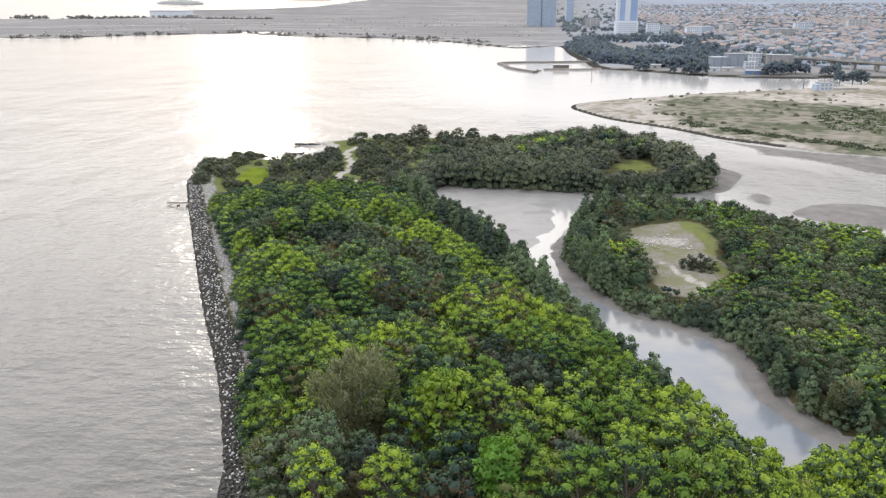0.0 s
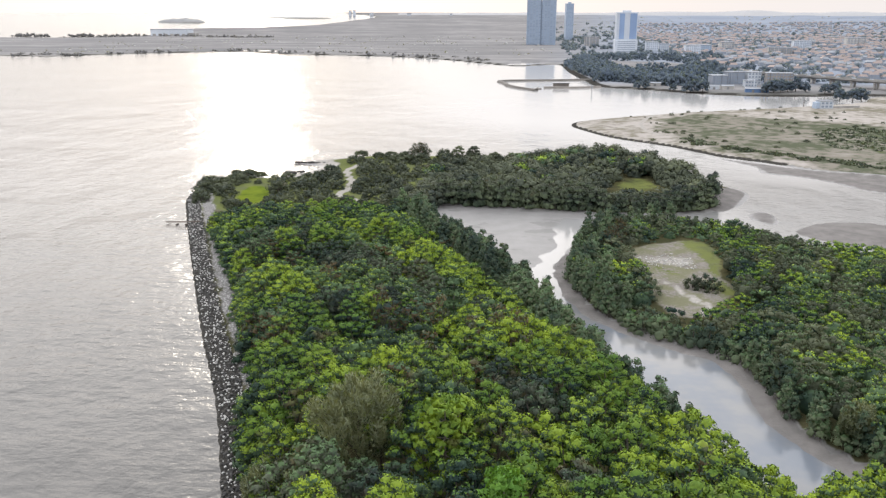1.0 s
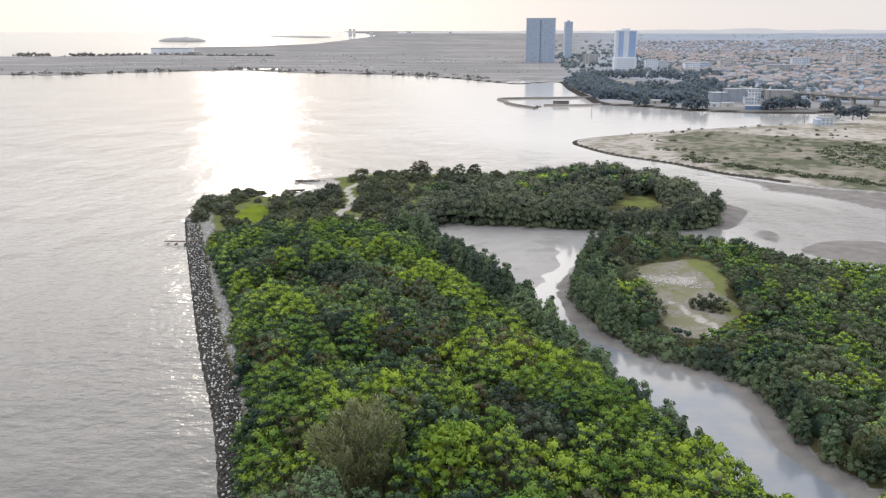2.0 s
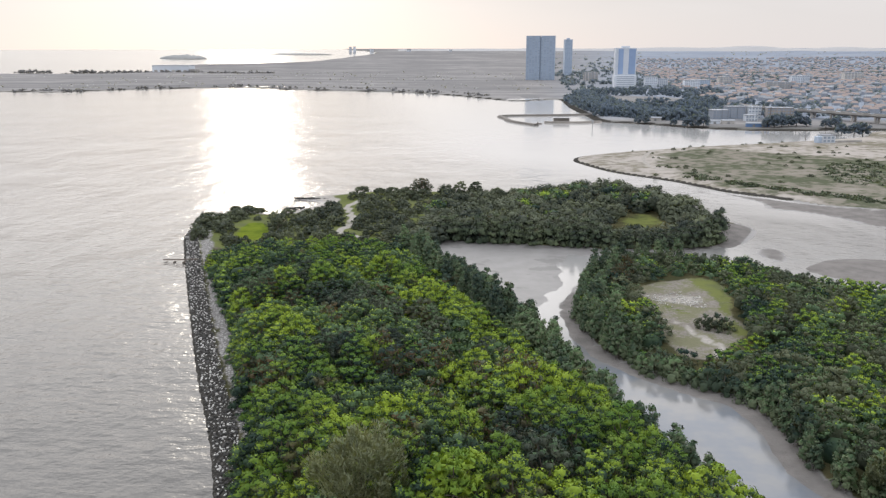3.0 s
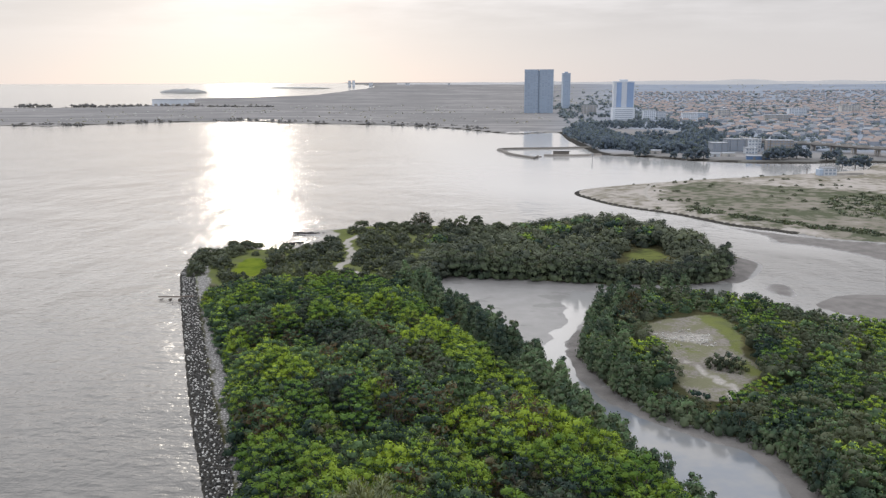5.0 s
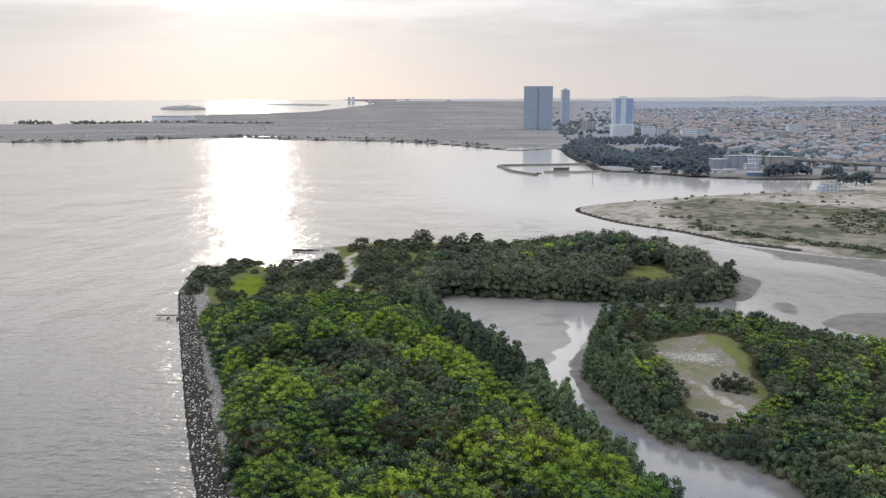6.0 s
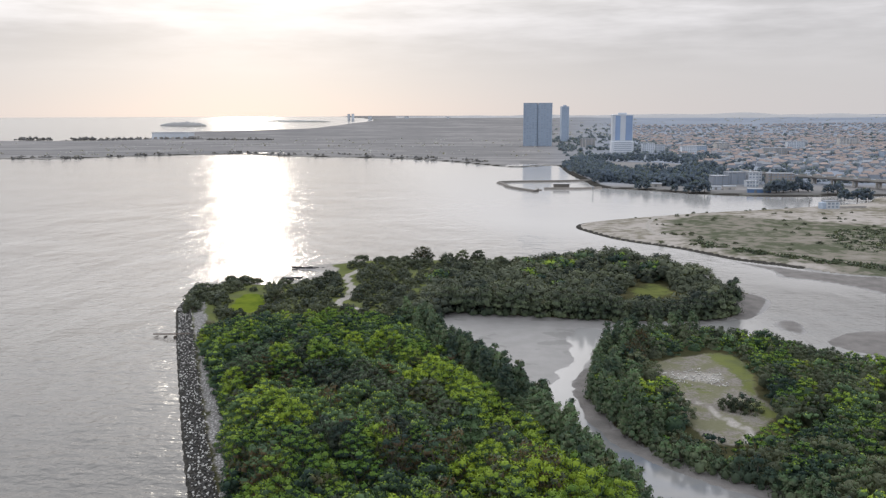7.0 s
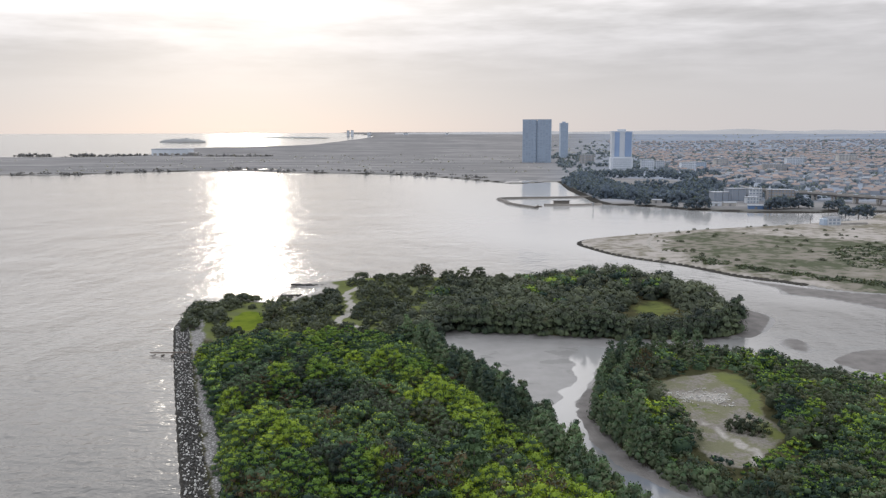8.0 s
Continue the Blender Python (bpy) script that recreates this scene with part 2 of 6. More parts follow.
def glass_material():
    m, t = material("window_glass")
    pos = place(t)
    # Glass colour lightened: haze before the far windows put into it.
    p = nd(t, "ShaderNodeBsdfPrincipled", Base_Color=(0.24, 0.28, 0.34, 1), Roughness=0.25, IOR=1.5)
    t.links.new(bumped(t, noise_tex(t, pos, 0.3), 0.05, 0.05), p.inputs["Normal"])
    finish(t, p.outputs[0])
    return m


WATER = water_material()
GROUND = ground_material()
GLASS = glass_material()
# Dark bluish leaves, with crown shade put into the colour.
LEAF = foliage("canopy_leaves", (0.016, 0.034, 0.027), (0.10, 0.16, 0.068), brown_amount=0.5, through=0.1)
# Lighter yellow-green leaves paint sunlit crown tops; also the yellow-green tiered tree.
YELLOW_LIT_LEAF = foliage("yellow_lit_leaves", (0.074, 0.145, 0.025), (0.275, 0.362, 0.034), brown_amount=0.45, through=0.2)
BRIGHT = foliage("bright_leaves", (0.07, 0.165, 0.03), (0.15, 0.285, 0.04), through=0.3)
MANGROVE = foliage("mangrove_leaves", (0.042, 0.062, 0.041), (0.145, 0.176, 0.097), through=0.14)
SCRUB = foliage("scrub_leaves", (0.04, 0.05, 0.034), (0.12, 0.136, 0.08), patch=0.08)
DULL = foliage("dull_leaves", (0.021, 0.031, 0.027), (0.104, 0.118, 0.077), brown_amount=0.4, through=0.12)
NEEDLE = foliage("casuarina_needles", (0.155, 0.178, 0.115), (0.30, 0.328, 0.20), through=0.3)
DRY = foliage("dry_leaves", (0.072, 0.052, 0.032), (0.136, 0.100, 0.052), gloss=0.7)
# The five far leaf colours are paled or blued, painting haze into them.
HAZED_SHORE_LEAF = foliage("hazed_shore_leaves", (0.31, 0.31, 0.315), (0.39, 0.385, 0.38), gloss=0.8, patch=0.01)
HAZED_LEAF = foliage("hazed_leaves", (0.11, 0.142, 0.195), (0.145, 0.18, 0.235), gloss=0.9, through=0.45, patch=0.01)
HAZED_TOWN_LEAF = foliage("hazed_town_leaves", (0.155, 0.192, 0.245), (0.195, 0.232, 0.285), through=0.45, gloss=0.9, patch=0.01)
HAZED_EDGE_LEAF = foliage("hazed_edge_leaves", (0.15, 0.148, 0.155), (0.20, 0.195, 0.20), gloss=0.9, patch=0.01)
HAZED_PLAIN_LEAF = foliage("hazed_plain_leaves", (0.285, 0.298, 0.33), (0.315, 0.327, 0.357), gloss=0.9, through=0.45, patch=0.01)
BARK = plain("bark", (0.095, 0.08, 0.064), scale=3, rough=0.9, bump=0.6)
ROCK = plain("armour_rock", (0.05, 0.047, 0.045), (0.016, 0.015, 0.014), scale=2.5, rough=0.75, bump=0.6, size=0.1, spread=0.5)
# Pale share of the rocks, painting white highlights on the dark bank.
HIGHLIGHT_ROCK = plain("highlight_armour_rock", (0.50, 0.485, 0.465), (0.30, 0.288, 0.275), scale=2.5, rough=0.75, bump=0.6, size=0.1, spread=0.3)
CONCRETE = plain("pale_concrete", (0.42, 0.40, 0.38), scale=0.3, rough=0.85)
OLD_CONCRETE = plain("weathered_concrete", (0.27, 0.25, 0.24), scale=0.3, rough=0.85)
# Far walls leaning to blue-grey, with haze painted into the base colour.
BLUE_WALL = plain("blue_grey_wall", (0.33, 0.395, 0.49), (0.30, 0.36, 0.45), scale=0.1, rough=0.6, spread=0.1)
WHITE_WALL = plain("white_painted_wall", (0.54, 0.57, 0.62), (0.46, 0.49, 0.54), scale=0.1, rough=0.7, spread=0.12)
# Roofs and house walls muted and blued, haze put into the colour itself.
HAZED_ROOF_TILE = plain("hazed_clay_roof", (0.285, 0.222, 0.20), (0.25, 0.208, 0.195), scale=0.5, rough=0.85, spread=0.2)
HAZED_HOUSE_WALL = plain("hazed_house_wall", (0.255, 0.278, 0.322), (0.225, 0.25, 0.295), scale=0.3, rough=0.85, spread=0.2)
HAZED_GREY_ROOF = plain("hazed_grey_roof", (0.255, 0.268, 0.295), scale=0.3, rough=0.8, spread=0.2)
METAL = plain("painted_metal", (0.25, 0.25, 0.26), scale=1, rough=0.5, metal=0.3)
# Tower glass brought near the wall's tone, painting haze over the windows.
TOWER_GLASS = plain("tower_glass", (0.27, 0.335, 0.44), (0.24, 0.30, 0.40), scale=0.2, rough=0.35, spread=0.12)
BLUE_GLASS = plain("blue_glass", (0.22, 0.30, 0.45), (0.19, 0.26, 0.40), scale=0.2, rough=0.3, spread=0.1)
DARK_STONE = plain("dark_quay_stone", (0.17, 0.15, 0.135), (0.11, 0.10, 0.09), scale=0.3, rough=0.9)
TIMBER = plain("weathered_timber", (0.14, 0.11, 0.09), scale=2, rough=0.85)

# ---------------------------------------------------------------- plan


def smooth(points, n=6, closed=True):
    """A Catmull-Rom line through a few corner points of the plan."""
    p = np.array(points, float)
    out = []
    k = len(p)
    for i in range(k if closed else k - 1):
        if closed:
            a, b, c, d = p[i - 1], p[i], p[(i + 1) % k], p[(i + 2) % k]
        else:
            a, b, c, d = p[max(i - 1, 0)], p[i], p[i + 1], p[min(i + 2, k - 1)]
        for u in np.linspace(0, 1, n, endpoint=False):
            out.append(0.5 * (2 * b + (c - a) * u + (2 * a - 5 * b + 4 * c - d) * u * u + (3 * b - a - 3 * c + d) * u ** 3))
    if not closed:
        out.append(p[-1])
    return np.array(out)


def inside(poly, x, y):
    """Signed distance to a closed outline, in metres, positive inside."""
    x, y = np.asarray(x, float), np.asarray(y, float)
    best = np.full(x.shape, 1e18)
    odd = np.zeros(x.shape, bool)
    for (ax, ay), (bx, by) in zip(poly, np.roll(poly, -1, 0)):
        ex, ey = bx - ax, by - ay
        u = np.clip(((x - ax) * ex + (y - ay) * ey) / max(ex * ex + ey * ey, 1e-9), 0, 1)
        best = np.minimum(best, (x - ax - u * ex) ** 2 + (y - ay - u * ey) ** 2)
        if ay != by:
            odd ^= ((ay > y) != (by > y)) & (x < (bx - ax) * (y - ay) / (by - ay) + ax)
    return np.where(odd, 1, -1) * np.sqrt(best)


def step(v, lo, hi):
    u = np.clip((np.asarray(v, float) - lo) / (hi - lo), 0, 1)
    return u * u * (3 - 2 * u)


def rolling(x, y, size):
    """Gentle unevenness between -1 and 1."""
    x, y = np.asarray(x, float) / size, np.asarray(y, float) / size
    return (np.sin(x * 2.1 + 1.3 * np.sin(y * 1.7)) + np.sin(y * 2.3 + 1.1 * np.sin(x * 1.9 + 2)) + np.sin((x + y) * 3.7 + np.sin(x * 2.9))) / 3


def far_rise(x, y):
    """The sheet lifts past 2.6 km, so that it meets the true horizon."""
    d = np.hypot(x, y)
    return 54.0 * (np.clip(d - 2600, 0, 2400) / 2300) ** 1.5


PENINSULA = smooth([(-44, 113), (-51, 135), (-61.5, 161), (-75, 190), (-92.5, 230), (-111, 273), (-130, 318), (-141, 347), (-143, 372), (-139, 405),
                    (-126, 402), (-119, 394), (-110, 401), (-103, 414), (-101, 425), (-108, 431), (-116, 436), (-97, 452), (-80, 460), (-45, 464), (-5, 464),
                    (40, 456), (68, 440), (84, 412), (95, 397), (104, 379), (98, 360), (87, 345), (65, 334), (46, 331.5), (5, 337), (-30, 341), (-34, 318),
                    (-24.9, 295.6), (-8.5, 265.2), (5.5, 232.2), (13.5, 209.2), (20.5, 189.2), (23, 173.2), (29.5, 161.2), (34.5, 149.2), (37.5, 139.2), (40.5, 129.2), (41, 121), (49, 124), (58, 127.5),
                    (68, 131), (95, 129), (150, 100), (140, 0), (100, -150), (-40, -150), (-36, 60)])
ISLAND = smooth([(33, 307), (21, 272), (17.5, 243), (22.5, 220), (31, 206), (43, 194.5), (51, 189), (55, 172), (55.5, 158), (59, 150), (63, 141), (72, 134.5), (88, 133),
                 (130, 134), (230, 150), (240, 215), (150, 255), (112, 273), (96, 286), (82, 303), (62, 312), (42, 311)])
MUDBAR = smooth([(104, 309), (112, 321), (122, 327), (138, 327), (165, 310), (190, 285), (150, 284), (115, 295)])
SPIT = smooth([(38, 601), (43.5, 579), (61, 543), (90, 512), (113, 477), (136, 457), (155, 434), (185, 412), (240, 385), (420, 400), (520, 640), (430, 800),
               (330, 822), (300, 775), (243, 740), (193, 713), (144, 690), (88, 657), (47, 625)])
SPIT_FLAT = smooth([(112, 470), (124, 446), (126, 428), (138, 420), (152, 405), (160, 388), (190, 372), (240, 372), (200, 410), (150, 440)])
MAIN_SHORE = smooth([(-3600, 1500), (-1500, 1420), (-913, 1438), (-850, 1388), (-800, 1441), (-656, 1563), (-533, 1588), (-408, 1529), (-211, 1460), (-106, 1364),
                     (-15, 1242), (25, 1262), (56, 1275), (62, 1120), (74, 990), (84, 912), (130, 881), (167, 848), (224, 824), (276, 826), (320, 834), (500, 815),
                     (1500, 760), (5200, 600), (5200, 5400), (-650, 5400), (-740, 4400), (-810, 3900), (-888, 3400), (-1210, 3110), (-1190, 2700), (-1180, 2480), (-1435, 2335), (-3600, 2250)], 4)
POND_FLAT = smooth([(-34, 342), (5, 337), (18, 331), (17, 312), (15, 302), (16, 284), (11, 272), (10, 265), (5, 257), (-4, 254), (-20, 288)])
POND_BAR = smooth([(22, 292), (25, 284), (18, 268), (13, 250), (17, 248), (22, 268), (28, 288)])
NORTH_FLAT = smooth([(10, 338), (48, 332), (70, 335), (62, 325), (44, 318), (20, 326)])
LAGOON = smooth([(-560, 1640), (-530, 1618), (-470, 1625), (-440, 1640), (-480, 1668), (-545, 1670)])
TIDE_POOL = smooth([(-16, 1262), (8, 1272), (32, 1290), (20, 1318), (-14, 1300)])

TIP_BAR = smooth([(80, 347), (88, 372), (93, 384), (99, 386), (102, 377), (94, 356), (86, 342)])
SHALLOW = smooth([(92, 333), (99, 344), (104, 341), (104, 329), (98, 319)])

CLEARING = smooth([(38.8, 270), (44, 279), (52, 284), (62, 288), (68, 281), (66, 262), (63.5, 250), (65, 237), (58, 222), (50, 211), (42, 216), (40.5, 238)])
CLEAR_TURF = smooth([(58, 288), (69, 284), (67, 262), (64, 250), (65.5, 234), (60, 229), (60.5, 250), (61, 266)])
CLEAR_TURF_B = smooth([(44, 258.5), (48, 257), (53, 250.5), (49.5, 248), (44, 253)])
CLEAR_PALE = smooth([(40, 268), (50, 270), (60, 267), (57, 256), (52, 256), (43, 260.5)])
CLEAR_PATH = smooth([(44, 243), (48, 238), (50, 229), (54, 220), (52, 214)], 6, False)
LAWN = smooth([(-119, 362), (-111, 363), (-104, 345), (-105, 331), (-114, 333), (-117, 347)])
LAWN_B = smooth([(-112, 318), (-90, 322), (-84, 314), (-100, 306), (-112, 308)])
ARM_TURF = smooth([(43, 377), (52, 397), (60, 400), (66, 391), (65, 373), (52, 363)])
TRACK = smooth([(-80, 424), (-81, 416), (-82.5, 406), (-79, 392), (-74.5, 376), (-72.5, 360), (-74, 346), (-62, 338)], 8, False)
SPIT_ROUGH = smooth([(93, 600), (137, 660), (190, 645), (250, 600), (260, 450), (166, 414), (144, 453), (119, 487), (96, 523)])
SPIT_TRACK = smooth([(103, 655), (97, 640), (87, 605), (85, 572), (91, 546)], 6, False)
SPIT_SAND = smooth([(113, 503), (121, 494), (128, 488), (131, 494), (122, 504), (115, 512)])
SPIT_TURF = smooth([(165, 432), (230, 420), (330, 440), (360, 560), (250, 610), (190, 560), (170, 500), (150, 480)])
CITY_FIELD = smooth([(100, 1150), (200, 1135), (235, 1290), (130, 1335)])


def seg_distance(line, x, y):
    best = np.full(np.shape(x), 1e18)
    for (ax, ay), (bx, by) in zip(line[:-1], line[1:]):
        ex, ey = bx - ax, by - ay
        u = np.clip(((x - ax) * ex + (y - ay) * ey) / (ex * ex + ey * ey), 0, 1)
        best = np.minimum(best, (x - ax - u * ex) ** 2 + (y - ay - u * ey) ** 2)
    return np.sqrt(best)


WEST_LINE = smooth([(-34, 70), (-44, 113), (-51, 135), (-61.5, 161), (-75, 190), (-92.5, 230), (-111, 273), (-130, 318), (-141, 347), (-143, 365)], 8, False)


def land_height(x, y):
    """The height of the ground at a place, land and sea bed."""
    x, y = np.asarray(x, float), np.asarray(y, float)
    pen, isl = inside(PENINSULA, x, y), inside(ISLAND, x, y)
    bar, spit, main = inside(MUDBAR, x, y), inside(SPIT, x, y), inside(MAIN_SHORE, x, y)
    uneven = 0.18 * rolling(x, y, 9) + 0.25 * rolling(x, y, 31)
    west = seg_distance(WEST_LINE, x, y)
    bank = np.where((west < 14) & (y < 372), 0.42, 0.22)
    z = np.full(x.shape, -3.0)

    def lay(d, slope, top, rough=1.0):
        h = np.where(d > 0, top * (1 - np.exp(-np.maximum(d, 0) * slope / top)), np.maximum(d * 0.25, -3.0))
        return h + np.where(d > 1.5, uneven * rough, 0) * step(d, 1.5, 8)
    z = np.maximum(z, lay(pen, bank, 2.4))
    z = np.maximum(z, lay(isl, 0.25, 2.0))
    z = np.maximum(z, lay(bar, 0.06, 0.8, 0.1))
    z = np.maximum(z, lay(inside(TIP_BAR, x, y), 0.08, 0.6, 0.2))
    z = np.maximum(z, lay(inside(SHALLOW, x, y), 0.02, 0.08, 0.1))
    z = np.maximum(z, lay(spit, 0.3, 1.8, 0.8))
    z = np.maximum(z, lay(main, 0.2, 2.5, 0.5))
    for flat, top in ((POND_FLAT, 0.16), (POND_BAR, 0.14), (NORTH_FLAT, 0.12), (SPIT_FLAT, 0.2)):
        d = inside(flat, x, y)
        z = np.maximum(z, np.where(d > -8, np.clip(d * 0.03, -1, top) + 0.05 * rolling(x, y, 5) + 0.06 * rolling(x, y, 13), -3))
    creek = np.clip(np.maximum(isl, np.where(x < 45, pen - 1.5, -99)), -6, 0)
    z = np.where((y < 330) & (x < 75) & (y > 120) & (x > -5 - (y - 120) * 0.36), np.maximum(z, 0.14 + 0.045 * creek + 0.05 * rolling(x, y, 6)), z)
    for hole in (LAGOON, TIDE_POOL):
        d = inside(hole, x, y)
        z = np.where(d > -4, np.minimum(z, 0.3 - 0.4 * (d + 3)), z)
    return z + far_rise(x, y)


def ground_z(x, y):
    return float(land_height(np.array([x]), np.array([y]))[0])


def steps_out(lo, hi, fine, growth, first, last):
    """Grid lines: even between lo and hi, wider and wider out to first and last."""
    mid = list(np.arange(lo, hi + 0.01, fine))
    up, s = [], fine
    v = hi
    while v < last:
        s = fine + growth * (v - hi)
        v += s
        up.append(min(v, last))
    down = []
    v = lo
    while v > first:
        s = fine + 2.5 * growth * (lo - v)
        v -= s
        down.append(max(v, first))
    return np.array(down[::-1] + mid + up)


def mesh_of(name, verts, faces, mats, index=None, normals=None, flat=True):
    me = bpy.data.meshes.new(name)
    verts = np.asarray(verts, np.float32)
    faces = np.asarray(faces, np.int32)
    n, k = faces.shape
    me.vertices.add(len(verts))
    me.vertices.foreach_set("co", verts.ravel())
    me.loops.add(n * k)
    me.loops.foreach_set("vertex_index", faces.ravel())
    me.polygons.add(n)
    me.polygons.foreach_set("loop_start", np.arange(0, n * k, k, dtype=np.int32))
    me.update(calc_edges=True)
    for m in mats:
        me.materials.append(m)
    if index is not None:
        me.polygons.foreach_set("material_index", np.asarray(index, np.int32))
    me.polygons.foreach_set("use_smooth", np.full(n, not flat))
    me.validate()
    if normals is not None:
        me.normals_split_custom_set_from_vertices(np.asarray(normals, float))
    return me


def grid_mesh(name, xs, ys, zs, mat, attributes):
    nx, ny = len(xs), len(ys)
    gx, gy = np.meshgrid(xs, ys)
    verts = np.stack([gx.ravel(), gy.ravel(), zs.ravel()], 1)
    i = (np.arange(ny - 1)[:, None] * nx + np.arange(nx - 1)[None]).ravel()
    faces = np.stack([i, i + 1, i + nx + 1, i + nx], 1)
    me = mesh_of(name, verts, faces, [mat], flat=False)
    for key, values in attributes.items():
        a = me.attributes.new(key, "FLOAT", "POINT")
        a.data.foreach_set("value", np.asarray(values, np.float32).ravel())
    return me


def build_ground():
    xs = steps_out(-150, 170, 2.8, 0.024, -3600, 3600)
    ys = steps_out(90, 480, 3.0, 0.024, -400, 4960)
    gx, gy = np.meshgrid(xs, ys)
    z = land_height(gx, gy)

    def zone(poly, soft=3.0):
        return 0.5 + np.clip(inside(poly, gx, gy) / (2 * soft), -0.5, 0.5)
    west = seg_distance(WEST_LINE, gx, gy)
    pen = inside(PENINSULA, gx, gy)
    grit = np.clip(1 - np.abs(west - 8.6) / 5.0, 0, 1) * (gy < 385)
    track = np.clip(1.35 - seg_distance(TRACK, gx, gy) / 2.2, 0, 1)
    beach = np.clip(1.35 - np.abs(pen - 4.0) / 8.0, 0, 1) * (gy > 388) * (gx < -82) * (gx > -140)
    path = np.clip(1.4 - seg_distance(SPIT_TRACK, gx, gy) / 2.5, 0, 1)
    sand = np.maximum.reduce([zone(CLEARING), zone(SPIT_SAND)])
    turf = np.maximum.reduce([zone(LAWN, 2), zone(LAWN_B, 4) * 0.8, 
                              zone(SPIT_TURF, 30) * 0.3])
    grass = np.maximum.reduce([zone(ARM_TURF, 6) * 0.62, zone(CLEAR_TURF) * 0.75, zone(CLEAR_TURF_B, 2) * 0.65])
    pale = np.maximum.reduce([track, path * 0.8, beach, zone(CLEAR_PALE, 3) * 0.62, np.clip(1.2 - seg_distance(CLEAR_PATH, gx, gy) / 2.6, 0, 1) * 0.8])
    scrub_land = step(gy, 300, 330) * step(pen, 0, 4) * (gx < -20)
    open_land = np.maximum(step(inside(SPIT, gx, gy), 0, 4), scrub_land * 0.1)
    mud = np.maximum.reduce([zone(POND_FLAT, 2), zone(POND_BAR, 2), zone(NORTH_FLAT, 2), zone(MUDBAR, 2), zone(SPIT_FLAT, 2), 1 - step(z, 0.3, 0.7)])
    mud = np.where(west < 12, 0, mud) * (gy < 900)
    spit = inside(SPIT, gx, gy)
    stones = np.clip(1.2 - np.abs(spit - 1.2) / 3.0, 0, 1) * (gy > 452) * (gx < 260)
    # Dark ground below the rock bank, painting the shade between its rocks.
    stones = np.maximum(stones, np.clip(1.3 - np.abs(west - 2.6) / 3.6, 0, 1) * (gy < 392))
    bars = np.maximum.reduce([zone(MUDBAR, 2), zone(TIP_BAR, 2), zone(SPIT_FLAT, 2) * 0.62, zone(SHALLOW, 3) * 0.6])
    side = np.clip(1.15 + np.maximum(inside(ISLAND, gx, gy), np.where(gx < 45, pen - 1.5, -99)) / 9.0, 0, 1) * (inside(ISLAND, gx, gy) < 2.5) * (pen < 4) * (gy < 300) * (gy > 120) * (gx < 75) * (gx > -5 - (gy - 120) * 0.36)
    bars = np.maximum(bars, side * 0.72 * (1 - step(gy, 262, 300)))
    shore = inside(MAIN_SHORE, gx, gy)
    stones = np.maximum(stones, np.clip(1.1 - np.abs(shore - 4) / 9.0, 0, 1) * (gy > 800) * (gy < 1700))
    mud = mud * (1 - np.clip(stones * 2, 0, 1))
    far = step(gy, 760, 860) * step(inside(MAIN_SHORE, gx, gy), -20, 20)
    # Where the ground takes its painted blue-grey haze tint.
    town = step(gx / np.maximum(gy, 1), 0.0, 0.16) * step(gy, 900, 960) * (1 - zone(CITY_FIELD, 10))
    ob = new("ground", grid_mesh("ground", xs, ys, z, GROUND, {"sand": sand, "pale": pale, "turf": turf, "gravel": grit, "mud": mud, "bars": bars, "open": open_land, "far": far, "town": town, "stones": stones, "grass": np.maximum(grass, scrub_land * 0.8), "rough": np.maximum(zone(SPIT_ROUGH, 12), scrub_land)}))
    tagged(ob, "low coastal land with sand, turf, gravel and tidal mud", "ground", kind="structure")
    xs = steps_out(-160, 240, 8.0, 0.03, -4900, 4900)
    ys = steps_out(60, 480, 8.0, 0.03, -900, 4960)
    gx, gy = np.meshgrid(xs, ys)
    creek = step(gx - (-25 + (gy - 300) * -0.3), -6, 4) * (1 - step(gy, 335, 430)) * (1 - 0.85 * step(gx, 62, 105) * step(gy, 250, 320))
    shelter = np.maximum(creek, step(gx, 45, 140) * 0.8 * step(gy, 340, 430))
    shelter = np.maximum(shelter, step(gy, 640, 820) * step(gx, -60, 100) * 0.8)
    plume = step(gy + gx * 0.5, 400, 640) * step(gx + 0.2 * gy, -30, 130)
    shelter = np.maximum(shelter, plume * 0.93)
    ob = new("sea", grid_mesh("sea", xs, ys, far_rise(gx, gy), WATER, {"calm": shelter, "plume": np.maximum(plume, 0.7 * creek * step(gy, 205, 250)), "creek": creek * (1 - step(gy, 205, 250)), "chop": (1 - step(gy, 170, 420)) * (1 - creek)}))
    tagged(ob, "silty grey sea with wind ripples under a hazy sun", "water", kind="structure")


build_ground()


# ---------------------------------------------------------------- things: helpers
def part(name, me, parent, label="", at=None):
    ob = new(name, me)
    ob.parent = parent
    if at is not None:
        ob.matrix_basis = at
    if label:
        ob["label"] = label
    return ob


def thing(name, label, category, at=None, group="", kind=""):
    ob = new(name)
    ob.empty_display_size = 0.5
    if at is not None:
        ob.matrix_basis = at
    return tagged(ob, label, category, group, kind)


def from_bm(name, bm, mat, flat=True):
    me = bpy.data.meshes.new(name)
    bm.to_mesh(me)
    bm.free()
    for m in (mat if isinstance(mat, (list, tuple)) else [mat]):
        me.materials.append(m)
    if not flat:
        me.polygons.foreach_set("use_smooth", np.ones(len(me.polygons), bool))
    return me


